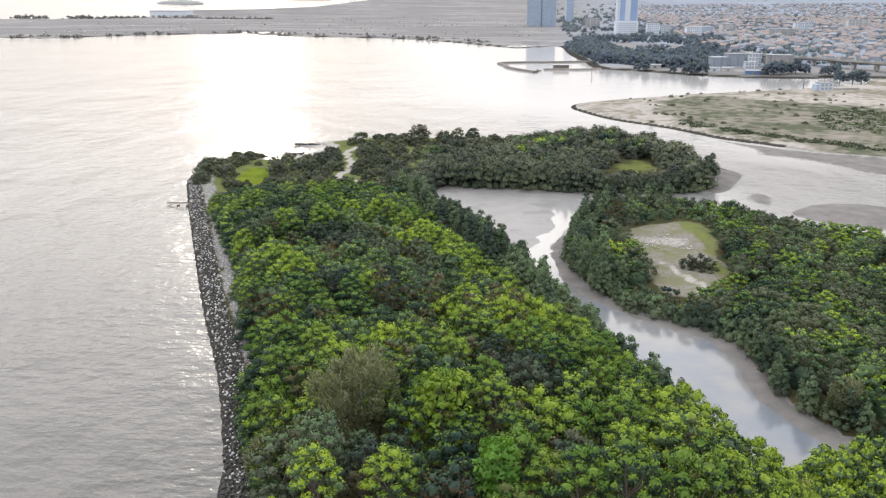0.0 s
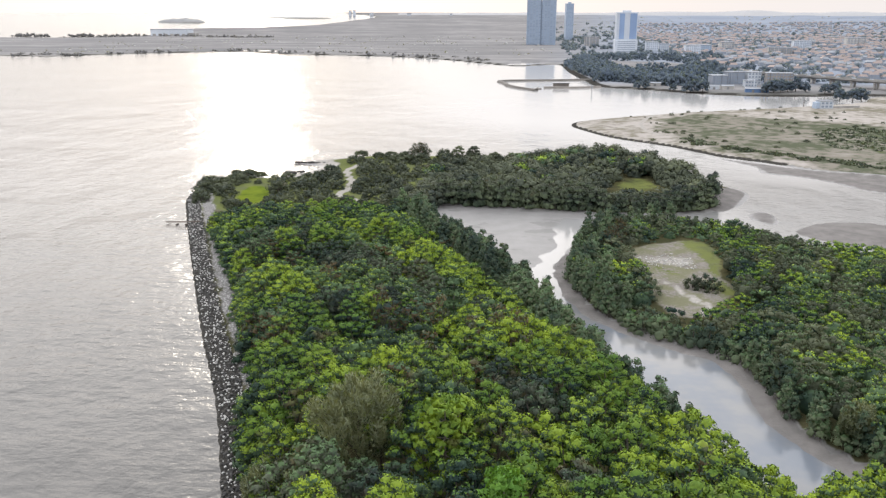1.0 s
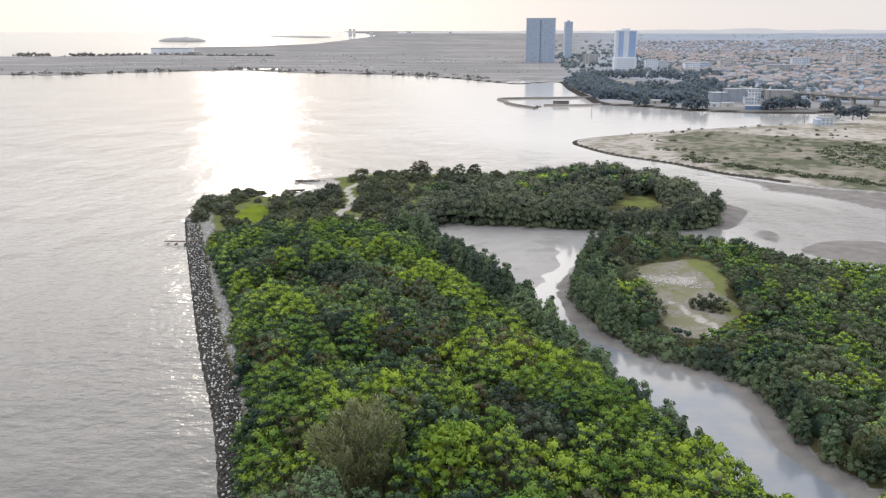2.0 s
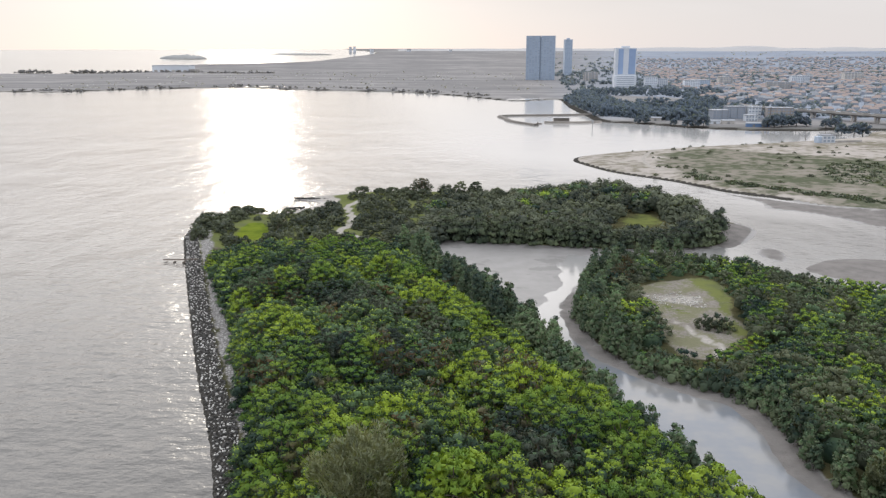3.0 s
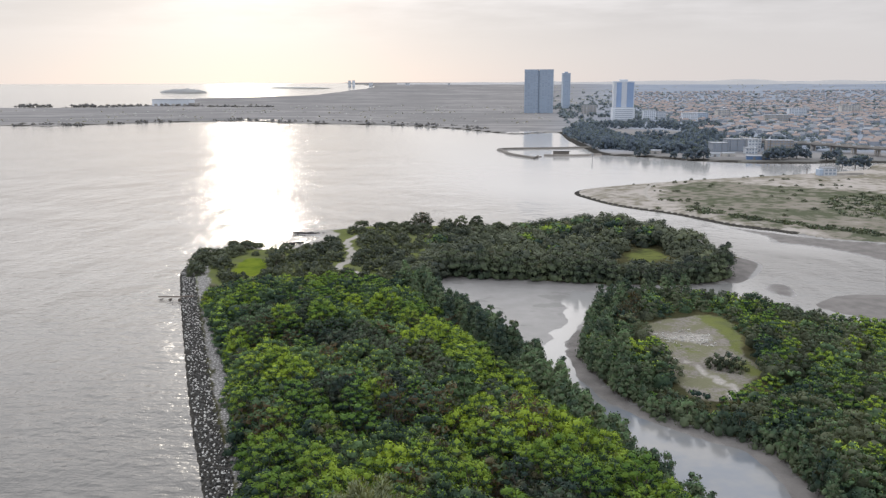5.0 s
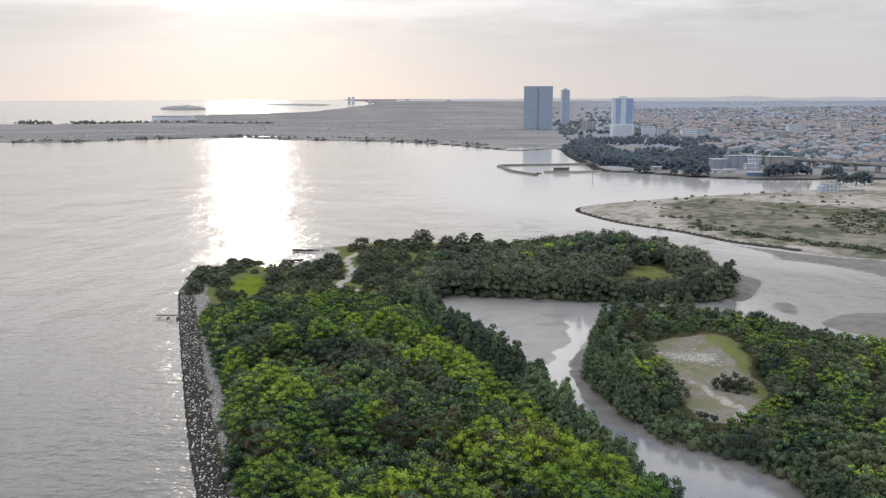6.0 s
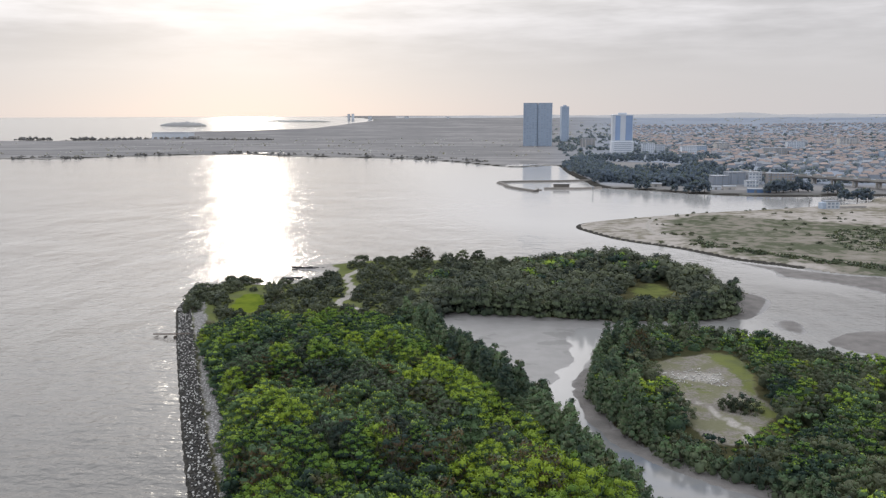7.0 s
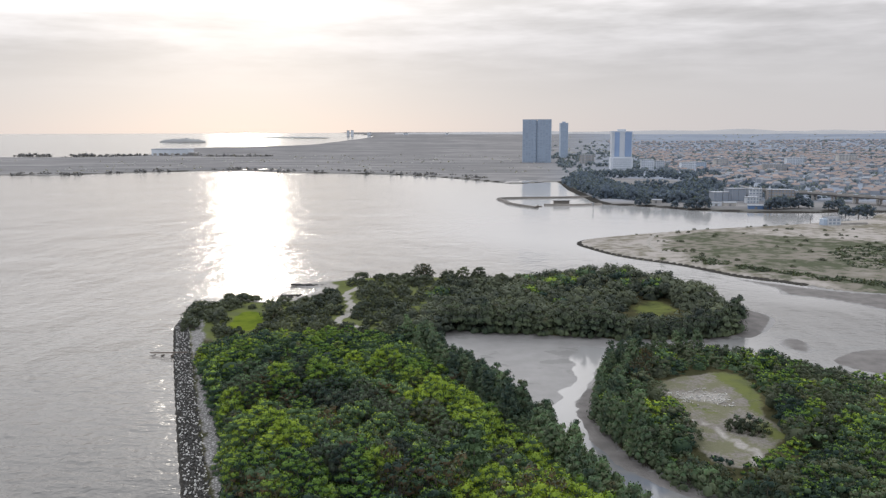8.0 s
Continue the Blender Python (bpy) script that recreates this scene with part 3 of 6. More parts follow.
def box(bm, x0, y0, z0, x1, y1, z1, bevel=0.0):
    vs = [bm.verts.new(v) for v in ((x0, y0, z0), (x1, y0, z0), (x1, y1, z0), (x0, y1, z0), (x0, y0, z1), (x1, y0, z1), (x1, y1, z1), (x0, y1, z1))]
    fs = [bm.faces.new([vs[i] for i in f]) for f in ((3, 2, 1, 0), (4, 5, 6, 7), (0, 1, 5, 4), (1, 2, 6, 5), (2, 3, 7, 6), (3, 0, 4, 7))]
    if bevel:
        edges = list({e for f in fs for e in f.edges})
        bmesh.ops.bevel(bm, geom=edges, offset=bevel, segments=1, affect="EDGES")


def box_mesh(name, mat, *size, bevel=0.0):
    bm = bmesh.new()
    box(bm, *size, bevel)
    return from_bm(name, bm, mat)


def tube(points, radii, sides=7):
    """A tapered limb along a line: vertices and quads."""
    vs, fs = [], []
    p = np.array(points, float)
    for i, r in enumerate(radii):
        d = p[min(i + 1, len(p) - 1)] - p[max(i - 1, 0)]
        d /= np.linalg.norm(d)
        a = np.cross(d, (0.31, 0.95, 0.05))
        a /= np.linalg.norm(a)
        b = np.cross(d, a)
        for s in range(sides):
            u = 2 * math.pi * s / sides
            vs.append(p[i] + r * (a * math.cos(u) + b * math.sin(u)))
    for i in range(len(radii) - 1):
        for s in range(sides):
            q = (s + 1) % sides
            fs.append((i * sides + s, i * sides + q, (i + 1) * sides + q, (i + 1) * sides + s))
    return np.array(vs), np.array(fs)


def limbs_mesh(name, lines, mat):
    vs, fs, k = [], [], 0
    for pts, radii in lines:
        v, f = tube(pts, radii)
        vs.append(v)
        fs.append(f + k)
        k += len(v)
    return mesh_of(name, np.concatenate(vs), np.concatenate(fs), [mat], flat=False)


_bm = bmesh.new()
bmesh.ops.create_icosphere(_bm, subdivisions=1, radius=1)
ICO_V = np.array([v.co[:] for v in _bm.verts])
ICO_F = np.array([[v.index for v in f.verts] for f in _bm.faces])
ICO_UP = ICO_V[ICO_F].mean(1)[:, 2]
_bm.free()
_bm = bmesh.new()
bmesh.ops.create_icosphere(_bm, subdivisions=2, radius=1)
BALL_V = np.array([v.co[:] for v in _bm.verts])
BALL_F = np.array([[v.index for v in f.verts] for f in _bm.faces])
_bm.free()


def leaf_cloud(rng, centres, radii, leaves, size, top_share=0.35, squash=0.8, core=0.62, aspect=0.62, tilt=0.75, lump=0.62):
    """Clumps of pointed leaf sprays round lumpy cores. Gives vertices, triangles, material slots (0 body leaf, 1 top
    leaf) and soft outward normals.
    """
    V, F, M, N = [], [], [], []
    k = 0
    centres = np.asarray(centres, float)
    heart = np.array([centres[:, 0].mean(), centres[:, 1].mean(), centres[:, 2].min() - 0.3])
    for c, r in zip(centres, radii):
        away = (c - heart) / max(np.linalg.norm(c - heart), 1e-6)
        d = rng.normal(size=(leaves, 3))
        d[:, 2] = np.abs(d[:, 2]) * 1.0 - 0.3
        d /= np.linalg.norm(d, axis=1)[:, None]
        q = c + d * (r * rng.uniform(0.74, 1.16, (leaves, 1))) * (1, 1, squash)
        n = d + rng.normal(size=(leaves, 3)) * tilt * 0.6
        n /= np.linalg.norm(n, axis=1)[:, None]
        a = np.cross(n, rng.normal(size=(leaves, 3)))
        a /= np.linalg.norm(a, axis=1)[:, None]
        b = np.cross(n, a)
        s = (size * rng.uniform(0.65, 1.35, leaves))[:, None]
        V.append(np.stack([q + a * s * 1.2, q - a * s * 0.6 + b * s * aspect * 1.2 - n * s * 0.2, q - a * s * 0.6 - b * s * aspect * 1.2 - n * s * 0.2], 1).reshape(-1, 3))
        f = np.arange(leaves * 3).reshape(-1, 3) + k
        F.append(np.concatenate([f, f[:, 2:3]], 1))
        k += leaves * 3
        share = top_share * rng.uniform(0.6, 1.4)
        # Upward leaves take slot 1, painting light on clump and crown tops.
        brighter = 0.68 * d[:, 2] + 0.32 * away[2] + rng.normal(size=leaves) * 0.14 > 0.98 - 1.9 * share
        M.append(brighter.astype(int))
        soft = d * lump + n * 0.28 + away * (0.97 - lump)
        N.append(np.repeat(soft / np.linalg.norm(soft, axis=1)[:, None], 3, 0))
        if core:
            j = ICO_V * (core * r) * rng.uniform(0.85, 1.12, (12, 1)) * (1, 1, squash)
            V.append(c + j)
            f = ICO_F + k
            F.append(np.concatenate([f, f[:, 2:3]], 1))
            # Upper core faces take the same painted top colour.
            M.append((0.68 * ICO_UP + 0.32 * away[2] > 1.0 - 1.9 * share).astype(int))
            soft = ICO_V * (lump + 0.08) + away * (0.97 - lump)
            N.append(soft / np.linalg.norm(soft, axis=1)[:, None])
            k += 12
    return np.concatenate(V), np.concatenate(F), np.concatenate(M), np.concatenate(N)


def cloud_mesh(name, cloud, mats):
    """Leaf quads and core triangles as one mesh."""
    V, F, M, N = cloud
    tri = F[:, 2] == F[:, 3]
    me = bpy.data.meshes.new(name)
    counts = np.where(tri, 3, 4)
    me.vertices.add(len(V))
    me.vertices.foreach_set("co", np.asarray(V, np.float32).ravel())
    keep = np.ones(F.shape, bool)
    keep[tri, 3] = False
    me.loops.add(int(counts.sum()))
    me.loops.foreach_set("vertex_index", F[keep].astype(np.int32))
    me.polygons.add(len(F))
    me.polygons.foreach_set("loop_start", np.concatenate([[0], np.cumsum(counts)[:-1]]).astype(np.int32))
    me.update(calc_edges=True)
    for m in mats:
        me.materials.append(m)
    me.polygons.foreach_set("material_index", M.astype(np.int32))
    me.polygons.foreach_set("use_smooth", np.ones(len(F), bool))
    me.normals_split_custom_set_from_vertices(N)
    return me


def crown_clumps(rng, width, depth, count, flat=0.5, spread=1.06):
    """Clump centres spread over the upper side of a dome, and their sizes."""
    i = np.arange(count) + 0.5
    z = 1 - spread * i / count
    a = i * 2.39996 + rng.uniform(0, 6)
    r = np.sqrt(np.clip(1 - z * z, 0, 1)) * rng.uniform(0.82, 1.12, count)
    c = np.stack([r * np.cos(a) * width, r * np.sin(a) * width, (z * depth) * rng.uniform(0.85, 1.12, count) - depth], 1)
    return c, rng.uniform(0.68, 1.32, count)


def scatter(rng, lo, hi, gap, keep, tries=26000):
    """Places at least a gap apart where keep() allows them."""
    x0, y0 = lo
    x1, y1 = hi
    cell = gap / 1.4143
    taken, out = {}, []
    pts = np.stack([rng.uniform(x0, x1, tries), rng.uniform(y0, y1, tries)], 1)
    ok = keep(pts[:, 0], pts[:, 1])
    for (x, y) in pts[ok]:
        i, j = int((x - x0) / cell), int((y - y0) / cell)
        if any((x - p[0]) ** 2 + (y - p[1]) ** 2 < gap * gap for a in range(i - 2, i + 3) for b in range(j - 2, j + 3) if (p := taken.get((a, b)))):
            continue
        taken[(i, j)] = (x, y)
        out.append((x, y))
    return out

# ---------------------------------------------------------------- the wood
FOREST = smooth([(-20, 70), (-31, 100), (-38, 118), (-46, 136), (-50.5, 149), (-53.5, 163), (-62, 180), (-73, 209), (-80, 230), (-95, 261), (-109, 290), (-95, 312), (-60, 318), (-38, 322),
                 (-34.8, 305.3), (-22.7, 271.2), (-8.5, 235.2), (0.5, 209.2), (9, 185.2), (15.5, 167.2), (23, 151.2), (27.5, 137.2), (37.5, 121.2), (42, 106), (54, 92), (60, 70), (30, 40)])
CASUARINA = (-20.5, 113.0)
EAST_BANK = smooth([(-36, 322), (-26.8, 294.6), (-10.5, 264.2), (3.5, 231.2), (11.5, 208.2), (18.5, 188.2), (21.5, 172.2), (27.5, 159.7), (32.5, 148.2), (35.5, 138.2), (39, 126.2), (40, 115.5)], 6, False)


def relief(x, y):
    """Ridges and hollows of the canopy."""
    return (2.6 * rolling(x, y, 27) + 2.0 * rolling(x, y, 14)) * np.interp(y, [150, 300], [1.0, 0.7])


def canopy_height(x, y):
    """How high the tops of the wood stand over the water."""
    edge = inside(FOREST, x, y)
    top = np.interp(y, [90, 125, 165, 195, 250, 300, 330], [23, 21.5, 17.5, 13.5, 11.0, 9.2, 6.0])
    west = x < 0.35 * (120 - y) - 8
    return top * np.where(west, 0.5 + 0.5 * step(edge, 0, 6.5), 0.60 + 0.40 * step(edge, 0, 14)) + relief(x, y) + 1.2 * rolling(x + 40, y, 6)


def island_height(x, y):
    edge = inside(ISLAND, x, y)
    top = np.interp(y, [130, 200, 260, 300], [9.5, 9.0, 8.0, 6.0])
    low = 1 - 0.5 * step(inside(CLEARING, x, y), -17, -9) * step(y, 228, 214)       # trees lowered here so that the clearing shows from the camera
    return top * low * (0.75 + 0.25 * step(edge, 0, 14)) + 1.1 * rolling(x, y, 12) + 0.9 * rolling(x, y + 30, 6)


def canopy_tree_mesh(seed, clumps, leaves, width=3.9, depth=3.4, size=0.55, top_share=0.4, mats=None, big=1.0, body=True):
    rng = np.random.default_rng(seed)
    c, r = crown_clumps(rng, width * 0.8, depth, clumps, spread=1.06 if body else 1.4)
    V, F, M, N = leaf_cloud(rng, c, r * big, leaves, size, top_share, lump=0.3 if big > 1.3 else 0.62)
    if not body:
        return V, F, M, N
    body = BALL_V * rng.uniform(0.9, 1.1, (len(BALL_V), 1)) * (width * 0.66, width * 0.66, depth * 0.7) + (0, 0, -depth * 1.32)
    f = BALL_F + len(V)
    return (np.concatenate([V, body]), np.concatenate([F, np.concatenate([f, f[:, 2:3]], 1)]), np.concatenate([M, np.zeros(len(f), int)]), np.concatenate([N, BALL_V]))


def canopy_tree(seed, label, mats, height=20.0, clumps=36, leaves=68, width=4.3, depth=5.4, size=0.2, top_share=0.4, group="trees of the wood", big=0.92, name="canopy_tree"):
    """Origin at the top of the crown; the trunk reaches down into the ground."""
    rng = np.random.default_rng(seed + 500)
    ob = thing(name, label, "tree", group=group)
    part("crown", cloud_mesh("crown", canopy_tree_mesh(seed, clumps, leaves, width, depth, size, top_share, big=big, body=False), mats), ob)
    fork = np.array([rng.uniform(-0.4, 0.4), rng.uniform(-0.4, 0.4), -depth - 1.2])
    lines = [([(0, 0, -height), (0.1, 0.05, -height * 0.55), fork], (0.34, 0.24, 0.17))]
    for k in range(5):
        a = k * 1.26 + rng.uniform(-0.3, 0.3)
        tip = np.array([math.cos(a) * width * 0.6, math.sin(a) * width * 0.6, -depth * 0.45])
        lines.append(([fork, (fork + tip) / 2 + (0, 0, -0.3), tip], (0.15, 0.1, 0.04)))
    part("trunk", limbs_mesh("trunk", lines, BARK), ob)
    return ob


def plant(protos, rng, spots, top, squeeze=(0.85, 1.15), jump=0.0):
    """Copies of the given trees, their crowns at the height that top() gives."""
    for k, (x, y) in enumerate(spots):
        s = rng.uniform(*squeeze)
        ob = protos[int(rng.integers(len(protos)))]
        m = Matrix.LocRotScale((x, y, top(x, y) + jump * rng.uniform(-1, 1)), Euler((rng.uniform(-0.06, 0.06), rng.uniform(-0.06, 0.06), rng.uniform(0, 6.28))), None)
        made = copy_thing(ob, m)
        made.scale = (s, s, s * rng.uniform(0.9, 1.1))


def retire(protos):
    for ob in protos:
        for o in (*ob.children_recursive, ob):
            bpy.data.objects.remove(o)


def joined(name, rng, spots, top, clouds, mats, label, category, squeeze=(0.85, 1.15), jump=0.0):
    """Far or countless trees as one object of leaf clumps."""
    V, F, M, N, T = [], [], [], [], []
    k = 0
    for x, y in spots:
        v, f, m, n = clouds[int(rng.integers(len(clouds)))]
        a, s = rng.uniform(0, 6.28), rng.uniform(*squeeze)
        R = np.array([[math.cos(a), -math.sin(a), 0], [math.sin(a), math.cos(a), 0], [0, 0, 1]])
        V.append(v @ R.T * s + (x, y, top(x, y) + jump * rng.uniform(-1, 1)))
        N.append(n @ R.T)
        F.append(f + k)
        M.append(m)
        T.append(np.full(len(v), rng.uniform(-0.6, 0.6)))
        k += len(v)
    ob = new(name, cloud_mesh(name, (np.concatenate(V), np.concatenate(F), np.concatenate(M), np.concatenate(N)), mats))
    tone = ob.data.attributes.new("tone", "FLOAT", "POINT")
    tone.data.foreach_set("value", np.concatenate(T).astype(np.float32))
    return tagged(ob, label, category, kind="stuff")


rng = np.random.default_rng(7)
wood = scatter(rng, (-125, 84), (75, 320), 5.3,
               lambda x, y: (inside(FOREST, x, y) > 1.2) & (np.hypot(x - CASUARINA[0], y + 2 - CASUARINA[1]) > 5.0) & (x < 20 + (y - 80) * 1.2)
               & (np.hypot(x + 7, y - 107) > 4.6) & (np.hypot(x - 1.7, y - 91) > 4.4) & (np.hypot(x + 11, y - 172) > 3.6))
wood.sort(key=lambda p: p[1])
near_wood, far_wood = wood[:296], wood[296:]
protos = [canopy_tree(11 + k, "broad-leaved tree with a clumpy yellow-green crown in the wood", [LEAF, YELLOW_LIT_LEAF], top_share=0.19 + 0.06 * k) for k in range(4)]
protos += [canopy_tree(31, "broad-leaved tree with a darker green crown in the wood", [LEAF, YELLOW_LIT_LEAF], top_share=0.06, clumps=36),
           canopy_tree(37, "half-dry tree with brownish thin leaves in the wood", [DRY, LEAF], top_share=0.3, clumps=28, leaves=50)]
protos += [canopy_tree(41 + k, "broad-leaved tree with a dull grey-green crown in the wood", [DULL, LEAF], top_share=0.12 + 0.12 * k) for k in range(2)]


def crest(p):
    """The sunlit brow of the wood above the creek, and the open near part."""
    d = float(seg_distance(EAST_BANK, np.array([p[0]]), np.array([p[1]]))[0])
    return 7 < d < 24 or p[1] > 268


def dull_patch(p):
    if math.hypot(p[0] + 22, p[1] - 101) < 9.5:          # darker leaves round the foot of the casuarina
        return True
    return rolling(p[0], p[1], 15) + 0.7 * rolling(p[0] + 20, p[1], 38) > np.interp(p[1], [150, 210], [0.7, 0.3]) + 0.5 * crest(p)


def bright_tree(p):
    return p[1] < 158 + 12 * rolling(p[0], p[1], 20) or crest(p)


def level(p):
    return float(relief(*p)) + (0.9 if bright_tree(p) else -0.9)


def stand(picks, spots):
    plant([protos[i] for i in picks], rng, spots, lambda x, y: float(canopy_height(x, y)), (0.76, 1.3), 1.6)


brighter = [p for p in near_wood if not dull_patch(p)]
# Lighter trees on ridges, darker in hollows: sunlight and shade put into leaf colour.
stand((2, 3, 3, 1), [p for p in brighter if level(p) > 0.9])
stand((0, 1, 2, 1, 0, 4, 5), [p for p in brighter if -0.7 < level(p) <= 0.9])
stand((4, 0, 4, 4, 6), [p for p in brighter if level(p) <= -0.7])
plant([protos[i] for i in (6, 7, 6, 7, 4)], rng, [p for p in near_wood if dull_patch(p)], lambda x, y: float(canopy_height(x, y)) - 0.4, (0.7, 1.28), 1.3)
retire(protos)
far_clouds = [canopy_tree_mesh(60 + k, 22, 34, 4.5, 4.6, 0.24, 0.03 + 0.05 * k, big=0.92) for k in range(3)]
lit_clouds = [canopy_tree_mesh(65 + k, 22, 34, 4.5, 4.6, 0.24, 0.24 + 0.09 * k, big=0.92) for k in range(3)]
joined("wood_canopy", rng, far_wood, lambda x, y: float(canopy_height(x, y)), far_clouds + lit_clouds, [LEAF, YELLOW_LIT_LEAF],
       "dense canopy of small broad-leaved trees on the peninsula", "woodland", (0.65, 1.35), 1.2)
isle = scatter(rng, (15, 125), (190, 318), 5.0,
               lambda x, y: (inside(ISLAND, x, y) > 5.0) & (inside(CLEARING, x, y) < -2.5) & (x < 48 + (y - 100) * 0.68))
drab = [p for p in isle if rolling(p[0], p[1], 9) + 0.4 * rolling(p[0], p[1] + 9, 23) > 0.12]
isle = [p for p in isle if p not in drab]
joined("island_scrub", rng, drab, lambda x, y: float(island_height(x, y)), far_clouds, [SCRUB, LEAF],
       "dull grey-green crowns among the trees of the island", "woodland", (0.6, 1.2), 1.2)
joined("island_canopy", rng, isle, lambda x, y: float(island_height(x, y)), far_clouds + lit_clouds[:2], [LEAF, YELLOW_LIT_LEAF],
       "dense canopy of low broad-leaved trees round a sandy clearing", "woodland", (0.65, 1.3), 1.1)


# mangroves along the creek and the pond: upright dark crowns down to the mud
def mangrove_cloud(seed, height=8.0, width=2.2, leaves=40, tiers=6, big=1.0):
    """Foliage from the foot to the tip, the clumps of one tier standing in the gaps of the next."""
    rg = np.random.default_rng(seed)
    c, r = [], []
    for k in range(tiers):
        u = k / (tiers - 1)
        n = 4 if k < tiers - 1 else 2
        for j in range(n):
            a = 6.283 * (j + rg.uniform(-0.25, 0.25)) / n + k * 0.8
            w = width * (0.9 - 0.6 * u ** 1.6) * rg.uniform(0.55, 1.15)
            c.append((w * math.cos(a), w * math.sin(a), height * (0.14 + 0.76 * u) + rg.uniform(-0.7, 0.7)))
            r.append(rg.uniform(0.85, 1.35) * (1.15 - 0.4 * u))
    return leaf_cloud(rg, np.array(c), np.array(r) * big, leaves, 0.27 if big < 1.5 else 0.36, 0.22, 1.15, lump=0.45 if big < 1.5 else 0.25)


def mangrove(seed, label, mat, height=8.0, width=2.2, group="mangroves along the creek", tops=LEAF, leaves=40, tiers=6, big=1.0):
    """Origin at the foot."""
    ob = thing("mangrove_tree", label, "tree", group=group)
    part("crown", cloud_mesh("crown", mangrove_cloud(seed, height, width, leaves, tiers, big), [mat, tops]), ob)
    lines = [([(0, 0, -0.8), (0.15, 0.1, height * 0.5), (0, 0, height * 0.9)], (0.22, 0.15, 0.04))]
    for j in range(5):
        a = j * 1.257
        lines.append(([(math.cos(a) * 1.3, math.sin(a) * 1.3, -0.6), (math.cos(a) * 0.9, math.sin(a) * 0.9, 0.6), (0.05, 0.05, 1.5)], (0.05, 0.06, 0.05)))
    part("trunk", limbs_mesh("trunk", lines, BARK), ob)
    return ob


def along(line, gap, rng, drift=1.2):
    """Places along a line, a gap apart, drifting to its sides."""
    seg = np.hypot(*np.diff(line, axis=0).T)
    s = np.concatenate([[0], np.cumsum(seg)])
    out = []
    for d in np.arange(0, s[-1], gap):
        x, y = np.interp(d, s, line[:, 0]), np.interp(d, s, line[:, 1])
        out.append((x + rng.uniform(-drift, drift), y + rng.uniform(-drift, drift)))
    return out


EAST_BANK_IN = EAST_BANK - np.array([3.2, 1.0])
ISLE_EDGE = smooth([(110, 271), (94, 283), (80, 300), (62, 309), (43, 307.5)], 6, False)
ISLE_BANK = smooth([(40, 306), (34, 303), (23, 271), (19.5, 244), (24, 222), (32, 208.5), (44, 197), (53, 191), (57.5, 173), (58, 159),
                    (61, 152), (65, 144), (73, 138), (88, 136), (110, 137)], 6, False)
ISLE_BANK_IN = smooth([(58, 309), (45, 303), (37, 296), (29, 270), (24, 244), (28, 226), (35, 213), (45, 203), (56, 196)], 6, False)
ARM_BANK = smooth([(-30, 344), (5, 340), (46, 334.5), (63, 337), (77, 343), (82, 350)], 6, False)
ARM_BANK_IN = ARM_BANK + np.array([0.0, 4.0])
NEAR_BANK = smooth([(43, 118.5), (49, 121.5), (58, 125), (68, 128.5), (82, 127)], 6, False)
protos = [mangrove(81 + k, "upright mangrove with a dark green crown on the creek bank", MANGROVE, 9.5 + 0.9 * k, 1.9 + 0.15 * k) for k in range(3)]
spots = along(EAST_BANK, 2.7, rng) + along(ISLE_BANK, 3.6, rng)
plant(protos, rng, [p for p in spots if not (30 < p[0] < 60 and 185 < p[1] < 218)], lambda x, y: ground_z(x, y) - 0.1, (0.68, 1.02))
retire(protos)
protos = [mangrove(84 + k, "low rounded mangrove bush on the creek bank", MANGROVE, 4.6, 2.9, leaves=52, tiers=3, big=1.25) for k in range(2)]
plant(protos, rng, [p for p in spots if 30 < p[0] < 60 and 185 < p[1] < 218], lambda x, y: ground_z(x, y) - 0.1, (0.75, 1.2))
retire(protos)
clouds = [mangrove_cloud(81 + k, 9.5 + 0.9 * k, 2.0 + 0.15 * k) for k in range(3)]
joined("mangrove_thicket", rng, along(EAST_BANK_IN, 3.5, rng) + along(EAST_BANK_IN - np.array([3.4, 1.2]), 4.2, rng) + [p for p in along(ISLE_BANK_IN, 4.4, rng, 2.0) if not (30 < p[0] < 60 and p[1] < 218)],
       lambda x, y: float(ground_z(x, y)) - 0.1, clouds, [MANGROVE, LEAF], "close dark green mangroves behind the first row", "mangroves", (0.55, 1.15))
low = [mangrove_cloud(88 + k, 3.6, 2.2, 34, 3) for k in range(2)]
joined("island_edge_scrub", rng, [p for j in range(3) for p in along(ISLE_EDGE + np.array([-1.2, -2.6]) * j, 2.8, rng)],
       lambda x, y: float(ground_z(x, y)) - 0.2, low, [MANGROVE, SCRUB], "low dark scrub along the far edge of the island", "scrub", (0.7, 1.3))
protos = [mangrove(91 + k, "tall dark mangrove in the wall of trees by the pond", MANGROVE, 10.5 + 0.7 * k, 2.7, group="mangroves by the pond", tops=DULL, leaves=64, tiers=4, big=1.6) for k in range(2)]
spots = along(ARM_BANK, 3.6, rng) + along(ARM_BANK_IN, 4.4, rng)
plant(protos, rng, [p for p in spots if not 38 < p[0] < 64], lambda x, y: ground_z(x, y) - 0.1, (0.65, 1.1))
plant(protos, rng, [p for p in spots if 38 < p[0] < 64], lambda x, y: ground_z(x, y) - 0.1, (0.5, 0.66))
retire(protos)

protos = [mangrove(86 + k, "bright yellow-green mangrove on the near creek bank", LEAF, 8.0 + 0.6 * k, 2.3, group="bright mangroves on the bank", tops=YELLOW_LIT_LEAF) for k in range(3)]
plant(protos, rng, [p for j in range(4) for p in along(NEAR_BANK - np.array([0.0, 3.6 * j]), 3.5, rng)], lambda x, y: ground_z(x, y) - 0.1, (0.65, 1.15))
retire(protos)

